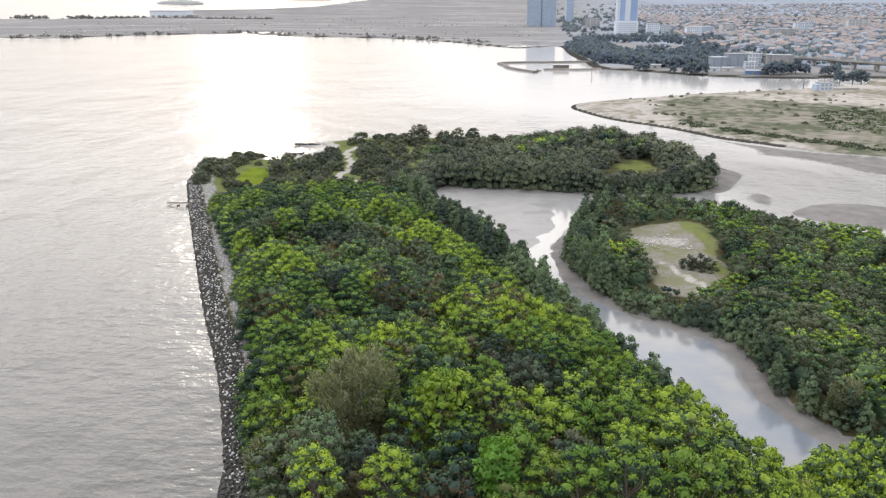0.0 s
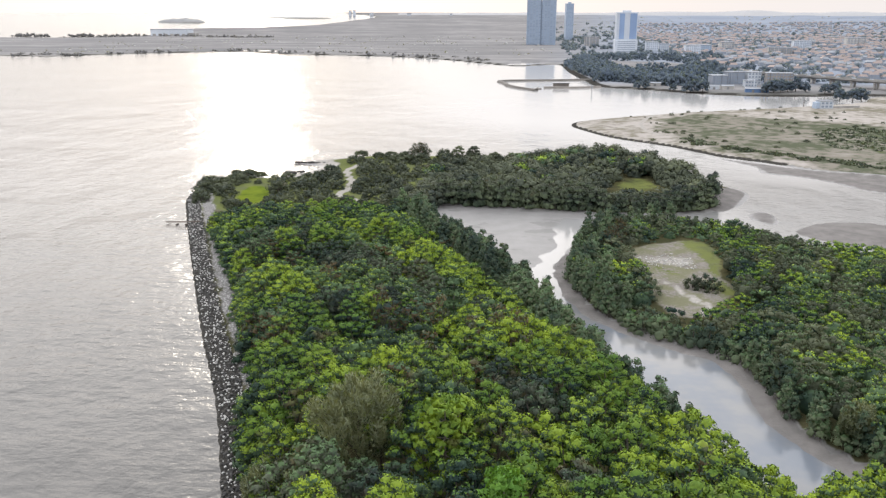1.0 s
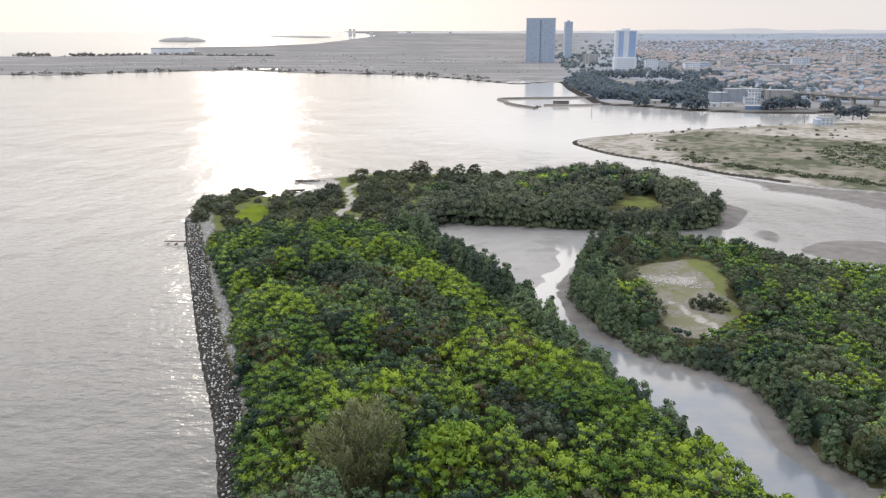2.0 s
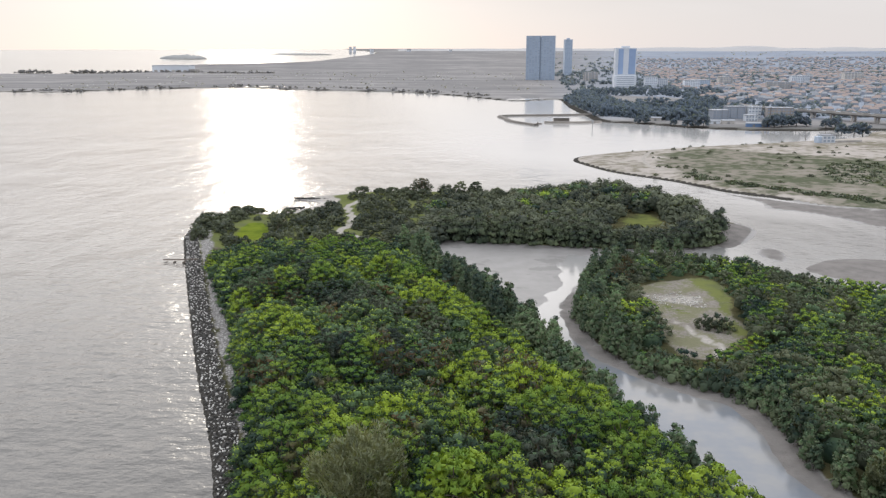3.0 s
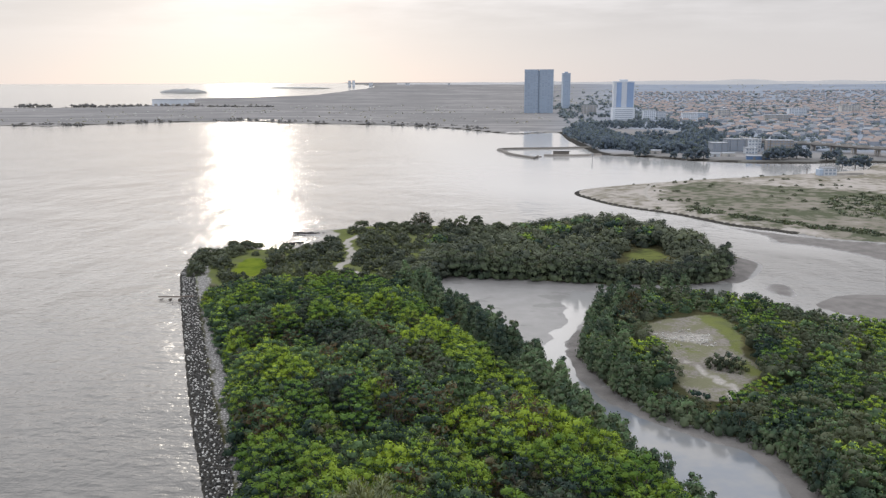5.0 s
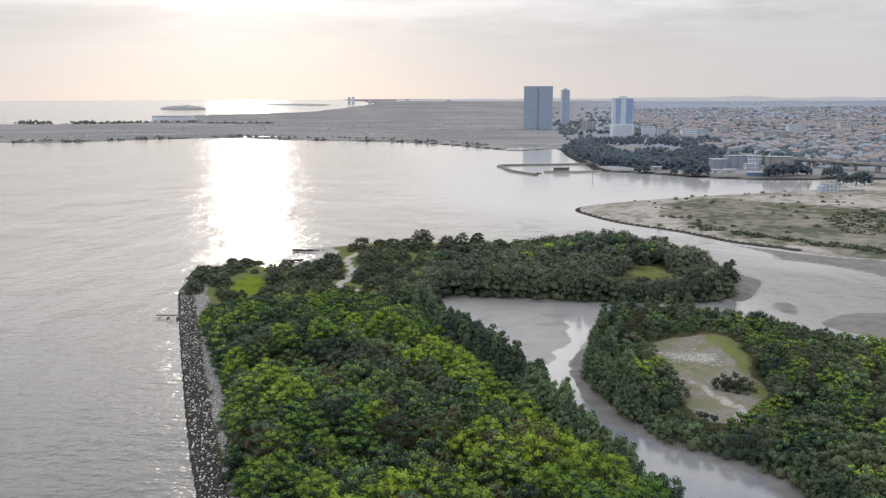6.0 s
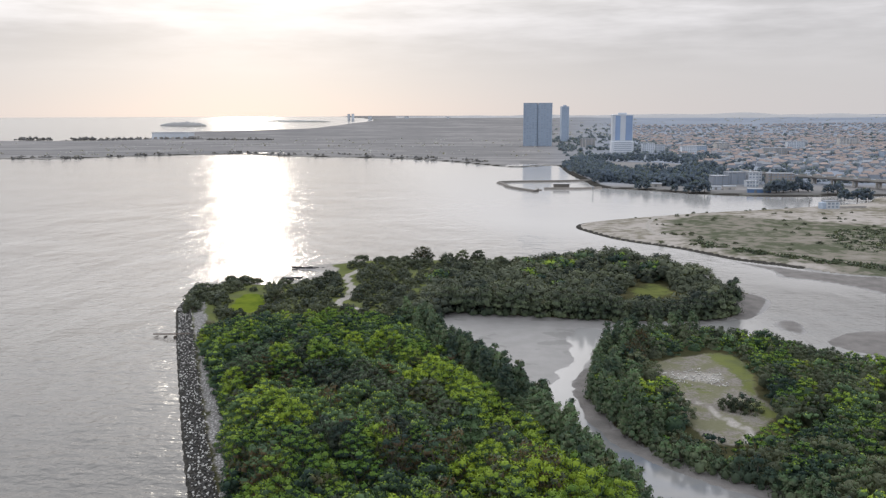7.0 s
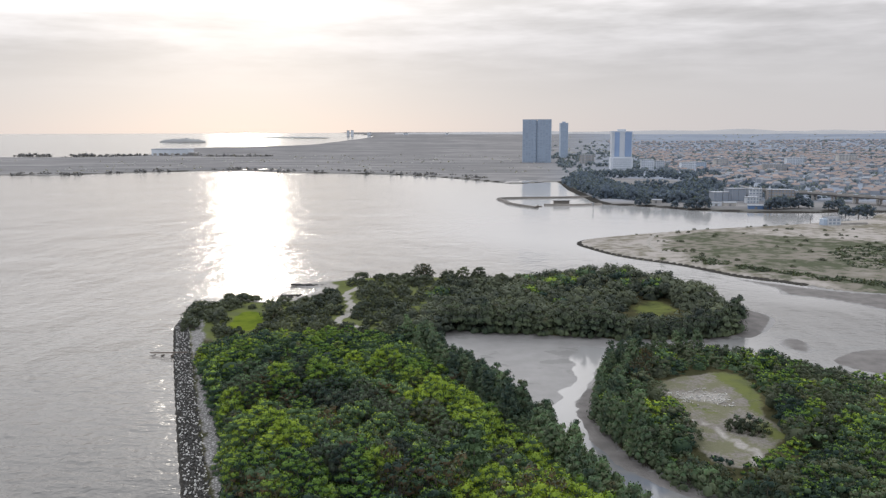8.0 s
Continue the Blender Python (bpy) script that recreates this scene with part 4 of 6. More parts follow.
# the wooded arm and the scrub of the point
ARM = smooth([(-40, 330), (-25, 346), (5, 345), (46, 340), (64, 342), (78, 349), (86, 366), (85, 388), (76, 412), (64, 434), (40, 450), (5, 457), (-20, 456), (-34, 430), (-50, 390), (-52, 350)])
arm = scatter(rng, (-60, 325), (110, 470), 5.5, lambda x, y: (inside(ARM, x, y) > 0.5) & (inside(ARM_TURF, x, y) < -0.5))
low_clouds = [canopy_tree_mesh(70 + k, 12, 44, 4.1, 3.6, 0.30, 0.05 + 0.1 * k, big=1.55) for k in range(3)]


def arm_height(x, y):
    h = float(np.interp(y, [335, 350, 380, 440, 460], [9.5, 9.0, 7.0, 6.0, 4.5]) * (0.5 + 0.5 * step(x, -55, -15)) + 3.4 * step(x, 10, 40) * step(y, 380, 420) - 2.2 * step(y, 418, 436) * (1 - step(x, 0, 20)) + 0.9 * rolling(x, y, 13))
    if 36 < x < 68 and y < 374:            # growth in front of the glade capped to keep the camera's sight line clear
        h = min(h, 2.0 + 0.14 * (370 - y))
    return h


fresh_arm = [p for p in arm if rolling(p[0], p[1], 13) + 0.6 * rolling(p[0], p[1] + 20, 30) + 0.4 * float(step(p[1], 400, 430)) > 0.75]
joined("arm_wood", rng, fresh_arm, arm_height, low_clouds, [LEAF, YELLOW_LIT_LEAF], "greener crowns among the scrub wood on the arm", "woodland", (0.7, 1.7), 1.7)
joined("arm_canopy", rng, [p for p in arm if p not in fresh_arm], arm_height, low_clouds, [DULL, SCRUB], "dull green scrub wood on the arm behind the pond", "woodland", (0.6, 1.7), 1.7)


def bush(seed, label, mats, width=2.6, height=2.6, clumps=15, leaves=38, top_share=0.15):
    """Origin at the foot."""
    rg = np.random.default_rng(seed)
    ob = thing("bush", label, "bush", group="scrub on the point")
    c, r = crown_clumps(rg, width * 0.8, height * 0.85, clumps)
    part("crown", cloud_mesh("crown", leaf_cloud(rg, c + (0, 0, height - 0.6), r * 0.95, leaves, 0.24, top_share), mats), ob)
    lines = [([(0, 0, -0.4), (math.cos(a) * 0.4, math.sin(a) * 0.4, height * 0.3), (math.cos(a) * width * 0.5, math.sin(a) * width * 0.5, height * 0.6)], (0.1, 0.08, 0.03)) for a in (0.3, 2.2, 4.4)]
    part("stem", limbs_mesh("stem", lines, BARK), ob)
    return ob


SCRUB_AREA = smooth([(-134, 330), (-138, 372), (-132, 392), (-121, 378), (-105, 386), (-95, 408), (-86, 428), (-40, 450), (-28, 425), (-48, 385), (-45, 345), (-40, 325), (-80, 316), (-112, 304)])
protos = [bush(111 + k, "dark grey-green coastal bush on rough turf", [SCRUB, DULL], 2.7 + 0.4 * (k % 3), 2.8 + 0.5 * (k % 2)) for k in range(4)]
spots = scatter(rng, (-145, 300), (-20, 455), 6.1, lambda x, y: (inside(SCRUB_AREA, x, y) > 0) & (inside(LAWN, x, y) < -3.5) & (inside(LAWN_B, x, y) < -1)
                & (seg_distance(TRACK, x, y) > 4.2) & ((inside(PENINSULA, x, y) > 17) | ((x < -127) & (inside(PENINSULA, x, y) > 5)) | (x > -82)) & (rolling(x, y, 12) + 0.5 * rolling(x, y, 5) > -0.08))
plant(protos, rng, spots[:290], lambda x, y: ground_z(x, y) - 0.1, (0.75, 1.75))
retire(protos)
WEST_EDGE = smooth([(-30, 98), (-37, 117), (-45.5, 135), (-49, 149), (-51.5, 163), (-59.5, 180), (-70.5, 209), (-79, 230), (-94, 261), (-108, 290)], 8, False)
protos = [bush(131 + k, "leafy green bush at the foot of the wood", [LEAF, YELLOW_LIT_LEAF], 2.2, 4.0 + 0.8 * k, 14, 34, 0.12) for k in range(3)]
plant(protos, rng, along(WEST_EDGE, 2.6, rng, 0.9), lambda x, y: ground_z(x, y) - 0.1, (0.7, 1.35))
retire(protos)
for (x, y, s) in ((53, 236.3, 0.8), (55.8, 235, 0.95), (58.2, 233.6, 0.8)):
    b = bush(121, "dark round bush standing alone in the sandy clearing", [SCRUB, LEAF], 3.6, 3.6, 14)
    b.matrix_basis = pose(x, y, ground_z(x, y) - 0.1)
    b.scale = (s, s, s * 1.4)

# ---------------------------------------------------------------- single trees
def casuarina(x, y, height, width, seed, label):
    """A tall feathery tree: many upright boughs of fine drooping needles."""
    rg = np.random.default_rng(seed)
    z0 = ground_z(x, y)
    ob = thing("casuarina_tree", label, "tree", pose(x, y, z0 - 0.1))
    lines = [([(0, 0, -0.5), (0.2, 0, height * 0.35), (0, 0.2, height * 0.7)], (0.42, 0.28, 0.1))]
    V, F, N = [], [], []
    k = 0
    plumes = 34
    for b in range(plumes):
        a = b * 2.39996
        u = (b + 0.5) / plumes
        up = 1 - 1.8 * u
        w = width * math.sqrt(max(0.0, 1 - up * up)) * rg.uniform(0.62, 1.0) * (1 + 0.14 * math.sin(2 * a))
        tip = np.array([w * math.cos(a), w * math.sin(a), height * (0.68 + 0.23 * up) * rg.uniform(0.93, 1.05)])
        root = np.array([0, 0, tip[2] * 0.6])
        if b % 3 == 0:
            lines.append(([root, (root + tip) / 2, tip], (0.1, 0.06, 0.02)))
        n = 700 if height > 15 else 320
        ball = rg.normal(size=(n, 3))
        ball /= np.linalg.norm(ball, axis=1)[:, None]
        wide = rg.uniform(0.85, 1.35) * width / 6.0
        c = tip + ball * rg.uniform(0.12, 1.0, (n, 1)) ** 0.6 * (1.3 * wide, 1.3 * wide, 2.5 * wide)
        way = np.array([0.7 * math.cos(a), 0.7 * math.sin(a), 1.6])
        d = way / np.linalg.norm(way) + ball * 0.5 + rg.normal(size=(n, 3)) * 0.25
        d /= np.linalg.norm(d, axis=1)[:, None]
        s = np.cross(d, rg.normal(size=(n, 3)))
        s /= np.linalg.norm(s, axis=1)[:, None]
        ln = rg.uniform(0.25, 0.55, n)[:, None]
        q = np.stack([c - d * ln * 0.4 - s * 0.04, c - d * ln * 0.4 + s * 0.04, c + d * ln * 0.5 + s * 0.065, c + d * ln * 0.6 - s * 0.065], 1)
        V.append(q.reshape(-1, 3))
        F.append(np.arange(n * 4).reshape(-1, 4) + k)
        heart = tip - (0, 0, height * 0.62)
        out = ball * 0.8 + heart / np.linalg.norm(heart) * 0.5 + (0, 0, 0.15)
        out /= np.linalg.norm(out, axis=1)[:, None]
        N.append(np.repeat(out, 4, 0))
        k += n * 4
    part("crown", mesh_of("crown", np.concatenate(V), np.concatenate(F), [NEEDLE], normals=np.concatenate(N), flat=False), ob)
    part("trunk", limbs_mesh("trunk", lines, BARK), ob)
    return ob


casuarina(CASUARINA[0], CASUARINA[1], 26.0, 6.3, 3, "tall feathery grey-green casuarina standing out of the wood")
casuarina(65.5, 147.0, 8.5, 3.6, 7, "feathery grey-green casuarina leaning over the creek mud")
casuarina(-34.5, 113.0, 10.0, 4.0, 4, "low feathery casuarina at the edge of the rock bank")


def tiered_tree(x, y, top, width, seed, mats, label, tiers=5):
    """A tree with flat spreading tiers of leaves."""
    rg = np.random.default_rng(seed)
    z0 = ground_z(x, y)
    h = top - z0
    ob = thing("tiered_tree", label, "tree", pose(x, y, z0))
    c, r = [], []
    lines = [([(0, 0, -0.3), (0.1, 0, h * 0.5), (0, 0, h)], (0.3, 0.2, 0.05))]
    for k in range(tiers):
        z = h * (0.55 + 0.44 * k / (tiers - 1))
        w = width * (1 - 0.75 * (k / tiers) ** 1.3)
        for j in range(9):
            a = j * 0.698 + k * 0.5 + rg.uniform(-0.15, 0.15)
            for u in (0.45, 0.9):
                c.append((w * u * math.cos(a), w * u * math.sin(a), z - 0.35 * u + rg.uniform(-0.1, 0.1)))
                r.append(0.42 + 0.5 * u)
            if j % 2:
                lines.append(([(0, 0, z - 0.4), (w * math.cos(a), w * math.sin(a), z - 0.2)], (0.07, 0.02)))
    part("crown", cloud_mesh("crown", leaf_cloud(rg, np.array(c), np.array(r), 18, 0.42, 0.6, 0.35, 0.0), mats), ob)
    part("trunk", limbs_mesh("trunk", lines, BARK), ob)
    return ob


tiered_tree(-11, 173, 23.2, 3.6, 5, [LEAF, LEAF], "mid-green tree with flat tiers of leaves rising from the wood")
tiered_tree(-7.0, 108, 26.2, 5.8, 6, [YELLOW_LIT_LEAF, YELLOW_LIT_LEAF], "yellow-green tree with wide flat tiers of leaves")
tiered_tree(1.7, 92, 24.6, 4.2, 8, [BRIGHT, BRIGHT], "bright green tree with tiered leaves in the wood")


def shore_tree(x, y, height, width, seed, label, mats, flat=0.5, bare=False):
    """A tree of the point with visible forked trunk and a spreading crown."""
    rg = np.random.default_rng(seed)
    z0 = ground_z(x, y)
    ob = thing("shore_tree", label, "tree", pose(x, y, z0 - 0.1), group="trees along the point")
    lines = [([(0, 0, -0.4), (0.2, 0, height * 0.3)], (0.28, 0.2))]
    n = 16 if not bare else 30
    c, r = crown_clumps(rg, width * 0.85, height * (0.6 if bare else 0.5), n)
    c = c + (0, 0, height - 0.35 * width * 0.5)
    r = r * width * (0.24 if bare else 0.30)
    if bare:
        c, r = np.concatenate([c, c * (0.62, 0.62, 0.8)]), np.concatenate([r, r])
        n *= 2
    keep = rg.uniform(size=n) < 0.88
    c, r = c[keep], r[keep]
    for tip in c[::2]:
        lines.append(([(0.2, 0, height * 0.25), (tip[0] * 0.45, tip[1] * 0.45, tip[2] * 0.62), tuple(tip)], (0.13, 0.09, 0.03)))
    part("crown", cloud_mesh("crown", leaf_cloud(rg, np.array(c), np.array(r), 22 if bare else 30, 0.45, 0.1, 0.6, 0.0 if bare else 0.55), mats), ob)
    part("trunk", limbs_mesh("trunk", lines, BARK), ob)
    return ob


row = ((-81.5, 437, 5.4, 4.4), (-72, 440, 3.8, 3.4), (-65.5, 440, 4.4, 3.6), (-59, 441, 3.6, 3.0), (-38, 440, 3.6, 2.4), (-30.3, 441, 7.6, 3.4), (-21.9, 441, 7.8, 3.8),
       (-10.9, 441, 4.6, 3.4), (-2.6, 441, 3.4, 2.6), (8, 441, 4.0, 3.0), (15.2, 441, 5.0, 3.0), (22, 440, 5.0, 2.6))
for k, (x, y, h, w) in enumerate(row):
    shore_tree(x, y, h, w, 140 + k, "dark spreading tree at the water's edge of the point", [SCRUB, SCRUB], 0.45)
shore_tree(-50, 440, 9.5, 6.6, 160, "large round thinly leaved tree at the water's edge of the point", [SCRUB, DRY], 0.9, True)
for k, (x, y, h, w) in enumerate(((-134, 392, 3.6, 2.6), (-128, 393, 3.2, 3.2), (-122, 392, 2.8, 2.6))):
    shore_tree(x, y, h, w, 170 + k, "wind-bent dark tree on the seaward corner", [SCRUB, SCRUB], 0.4)

# ---------------------------------------------------------------- rock bank, wreck pile, beach
def rock_mesh(seed, mat):
    rg = np.random.default_rng(seed)
    bm = bmesh.new()
    bmesh.ops.create_icosphere(bm, subdivisions=2, radius=0.5)
    ax = rg.normal(size=(7, 3))
    ax /= np.linalg.norm(ax, axis=1)[:, None]
    for v in bm.verts:
        p = np.array(v.co)
        for a in ax:                       # flat broken sides
            over = p @ a - 0.36
            if over > 0:
                p = p - a * over * 0.9
        v.co = p * (1.15, 0.95, 0.75)
    return from_bm("rock", bm, mat)


def build_rock_bank():
    rg = np.random.default_rng(5)
    bank = thing("rock_bank", "bank of dark grey armour rocks along the sea edge", "rock bank", kind="structure")
    protos = [rock_mesh(s, HIGHLIGHT_ROCK if s > 4 else ROCK) for s in range(8)]
    line = smooth([(-34, 70), (-44, 113), (-51, 135), (-61.5, 161), (-75, 190), (-92.5, 230), (-111, 273), (-130, 318), (-141, 347), (-144, 368), (-141, 388)], 8, False)
    seg = np.hypot(*np.diff(line, axis=0).T)
    s = np.concatenate([[0], np.cumsum(seg)])
    spots = []
    d = 20.0
    while d < s[-1]:
        x, y = np.interp(d, s, line[:, 0]), np.interp(d, s, line[:, 1])
        x2, y2 = np.interp(d + 1, s, line[:, 0]), np.interp(d + 1, s, line[:, 1])
        nx, ny = (y2 - y), -(x2 - x)
        ln = math.hypot(nx, ny) or 1
        for w in np.arange(0.7, 5.4, 0.66):
            o = w + rg.uniform(-0.35, 0.35)
            if rg.uniform() < 0.9:
                spots.append((x + nx / ln * o + rg.uniform(-0.3, 0.3), y + ny / ln * o + rg.uniform(-0.3, 0.3)))
        d += 0.68
    px = np.array(spots)
    zs = np.maximum(land_height(px[:, 0], px[:, 1]), -0.35)
    order = np.argsort(px[:, 1])
    order = order[px[order, 1] > 100]
    V, F, S, k = [], [], [], 0
    arrays = []
    for k2 in range(8):
        arrays.append((ICO_V * 0.5 * rg.uniform(0.7, 1.15, (12, 1)) * (1.15, 0.95, 0.75), ICO_F))
    for n, i in enumerate(order):
        size = rg.uniform(0.38, 0.85)
        e = Euler((rg.uniform(-0.5, 0.5), rg.uniform(-0.5, 0.5), rg.uniform(0, 6.28)))
        m = Matrix.LocRotScale((px[i, 0], px[i, 1], zs[i] + 0.18 * size), e, (size, size, size))
        j = int(rg.integers(8))
        if n < 300:
            if j > 4:
                m = m @ Matrix.Scale(0.75, 4)
            part("rock", protos[j], bank, at=m)
        else:
            mm = np.array(m)
            v, f = arrays[j]
            pale = rg.uniform() < 0.42
            v = v * (0.75 if pale else 1.0)
            V.append(v @ mm[:3, :3].T + mm[:3, 3])
            F.append(f + k)
            S += [int(pale)] * len(f)
            k += len(v)
    rest = part("rocks", mesh_of("rocks", np.concatenate(V), np.concatenate(F), [ROCK, HIGHLIGHT_ROCK], S), bank)
    tagged(rest, "dark armour rocks heaped along the water", kind="stuff")


build_rock_bank()


def build_outfall():
    x, y = -123.0, 300.0
    ob = thing("outfall_pipe", "dark old outfall pipe on timber bearers across the rocks", "pipe", pose(x, y, 1.0, 0, 0, -12))
    v, f = tube([(-9, 0, -0.3), (-3, 0, 0.15), (6, 0, 1.0)], (0.24, 0.24, 0.24), 10)
    part("pipe", mesh_of("pipe", v, f, [TIMBER], flat=False), ob)
    for px in (-7.5, -4.0, 0.0, 3.5):
        bm = bmesh.new()
        box(bm, px - 0.2, -0.8, -2.2, px + 0.2, 0.8, -0.3 + px * 0.08, 0.03)
        part("bearer", from_bm("bearer", bm, TIMBER), ob)


build_outfall()


def stone_jetty(x, y, length, turn, count, seed, label):
    ob = thing("stone_jetty", label, "jetty", pose(x, y, 0.1, 0, 0, turn))
    rg = np.random.default_rng(seed)
    proto = [rock_mesh(40 + k, ROCK) for k in range(3)]
    for k in range(count):
        s = rg.uniform(0.9, 1.6)
        part("rock", proto[k % 3], ob, at=Matrix.LocRotScale((length * (k / (count - 1) - 0.5), rg.uniform(-0.9, 0.9), 0.2 + rg.uniform(0, 0.6)), Euler((rg.uniform(0, 1), 0, rg.uniform(0, 6))), (s, s, s)))


stone_jetty(-109.5, 407, 9, 18, 24, 9, "short dark stone jetty beside the small beach")
stone_jetty(-107, 434, 19, -6, 52, 10, "long dark stone jetty sheltering the small beach")

# ---------------------------------------------------------------- far shore
def tower(name, label, x, y, w, d, floors, wall, bays, turn=0.0, split=False, storey=3.2, podium=None, bands=None):
    """A high block: core wall, a slab edge at each storey, columns of window bands, a roof parapet and plant room."""
    z0 = float(land_height(np.array([x]), np.array([y]))[0])
    h = floors * storey
    ob = thing(name, label, "tower", pose(x, y, z0 - 0.5, 0, 0, turn))
    bm = bmesh.new()
    if split:
        g = w * 0.02
        box(bm, -w / 2, -d / 2, 0, -g, d / 2, h)
        box(bm, g, -d / 2, 0, w / 2, d / 2, h)
        box(bm, -g, -d / 2 + 3, 0, g, d / 2 - 3, h - 2)
    else:
        box(bm, -w / 2, -d / 2, 0, w / 2, d / 2, h)
    core = part("wall", from_bm("wall", bm, wall), ob)
    bm = bmesh.new()
    for k in range(1, floors):
        box(bm, -w / 2 - 0.25, -d / 2 - 0.35, k * storey - 0.15, w / 2 + 0.25, -d / 2 + 0.1, k * storey + 0.15)
    part("slab_edges", from_bm("slab_edges", bm, wall), ob)
    step_w = w / bays
    pane = box_mesh("window", TOWER_GLASS, -step_w * 0.32, -0.12, 0.9, step_w * 0.32, 0.1, 2.5)
    for lo, hi in bands or ():
        part("glass_band", box_mesh("glass_band", BLUE_GLASS, w * lo, -d / 2 - 0.5, 24, w * hi, -d / 2 + 0.1, h - 1), core, "dark blue full-height window band")
    for b in range(0 if bands else bays):
        for k in range(floors):
            part("window", pane, core, at=pose(-w / 2 + (b + 0.5) * step_w, -d / 2, k * storey))
    bm = bmesh.new()
    box(bm, -w / 2 - 0.3, -d / 2 - 0.4, h + 0.002, w / 2 + 0.3, d / 2 + 0.4, h + 1.2, 0.1)
    part("parapet", from_bm("parapet", bm, wall), ob)
    if not split:
        part("plant_room", box_mesh("plant_room", wall, -w * 0.2, -d * 0.2, h + 1.2, w * 0.2, d * 0.2, h + 4.5, bevel=0.2), ob)
    if podium:
        pw, pd, ph = podium
        base = part("podium", box_mesh("podium", WHITE_WALL, -pw / 2, -pd / 2 - 4, 0, pw / 2, pd / 2, ph, bevel=0.3), ob)
        for k in range(int(ph / 3.6)):
            part("podium_window", box_mesh("podium_window", GLASS, -pw / 2 + 4, -pd / 2 - 4.15, k * 3.6 + 1.4, pw / 2 - 4, -pd / 2 - 3.9, k * 3.6 + 2.3), base)
    return ob


tower("apartment_tower", "broad blue-grey twin-slab apartment tower in haze", 42, 1960, 64, 26, 30, BLUE_WALL, 10, -4, True)
tower("apartment_tower", "slim blue-grey apartment tower in haze", 117, 2240, 19, 24, 28, BLUE_WALL, 4, 6)
t3 = tower("hotel_tower", "white tower with dark blue window bands on a podium", 192, 1640, 38, 26, 22, WHITE_WALL, 5, 0, bands=((-0.36, -0.12), (0.14, 0.46)), podium=(40, 34, 22))


def apartment_block(x, y, w, d, floors, wall, turn, label, bays=8, storey=3.1):
    z0 = ground_z(x, y)
    h = floors * storey
    ob = thing("apartment_block", label, "building", pose(x, y, z0 - 0.3, 0, 0, turn), group="blocks of the waterfront town")
    body = part("wall", box_mesh("wall", wall, -w / 2, -d / 2, 0, w / 2, d / 2, h), ob)
    part("roof", box_mesh("roof", HAZED_GREY_ROOF, -w / 2 - 0.5, -d / 2 - 0.5, h, w / 2 + 0.5, d / 2 + 0.5, h + 0.7, bevel=0.1), ob)
    for k in range(floors):
        for b in range(bays):
            bx = -w / 2 + w * (b + 0.5) / bays
            bm = bmesh.new()
            box(bm, bx - w / bays * 0.3, -d / 2 - 0.08, k * storey + 0.9, bx + w / bays * 0.3, -d / 2 + 0.1, k * storey + 2.4)
            part("window", from_bm("window", bm, GLASS), body)
    for b in range(0, bays, 2):
        bx = -w / 2 + w * (b + 1) / bays
        part("pier", box_mesh("pier", wall, bx - 0.5, -d / 2 - 0.7, 0, bx + 0.5, -d / 2, h + 1.0), ob)
    return ob


blocks = ((209, 930, 16, 14, 3, HAZED_HOUSE_WALL, 8), (227, 938, 18, 14, 4, HAZED_HOUSE_WALL, 8), (246, 938, 14, 14, 4, WHITE_WALL, 8), (270, 925, 26, 14, 4, OLD_CONCRETE, -6), (236, 905, 12, 8, 2, WHITE_WALL, 4),
          (238, 1620, 22, 18, 6, WHITE_WALL, 0), (262, 1640, 18, 18, 5, WHITE_WALL, 0), (300, 1560, 26, 16, 5, WHITE_WALL, 4), (150, 1900, 30, 18, 6, CONCRETE, 0), (335, 1650, 30, 18, 4, BLUE_WALL, 0),
          (395, 1720, 26, 16, 5, CONCRETE, 10), (450, 1560, 40, 16, 4, CONCRETE, -5), (560, 1800, 34, 18, 5, WHITE_WALL, 0), (620, 1500, 30, 16, 3, BLUE_WALL, 10), (700, 1900, 40, 16, 6, CONCRETE, 5))
for x, y, w, d, n, wall, turn in blocks:
    apartment_block(x, y, w, d, n, wall, turn, "low pale apartment block with rows of dark windows" if wall not in (BLUE_WALL, HAZED_HOUSE_WALL) else "low blue-grey apartment block with rows of dark windows", max(4, int(w / 3.2)))


def build_depot():
    ob = thing("waterfront_hall", "long low white hall on the far reclaimed shore", "building", pose(-1040, 2500, 2, 0, 0, 0))
    part("wall", box_mesh("wall", WHITE_WALL, -56, -25, 0, 56, 25, 19), ob)
    part("roof", box_mesh("roof", HAZED_GREY_ROOF, -57, -26, 19, 57, 26, 20.5, bevel=0.3), ob)
    for k in range(6):
        part("bay_door", box_mesh("bay_door", CONCRETE, -50 + k * 18, -25.3, 0, -40 + k * 18, -24.9, 7), ob)
    part("side_office", box_mesh("side_office", CONCRETE, 56, -20, 0, 78, 10, 9, bevel=0.3), ob)


build_depot()


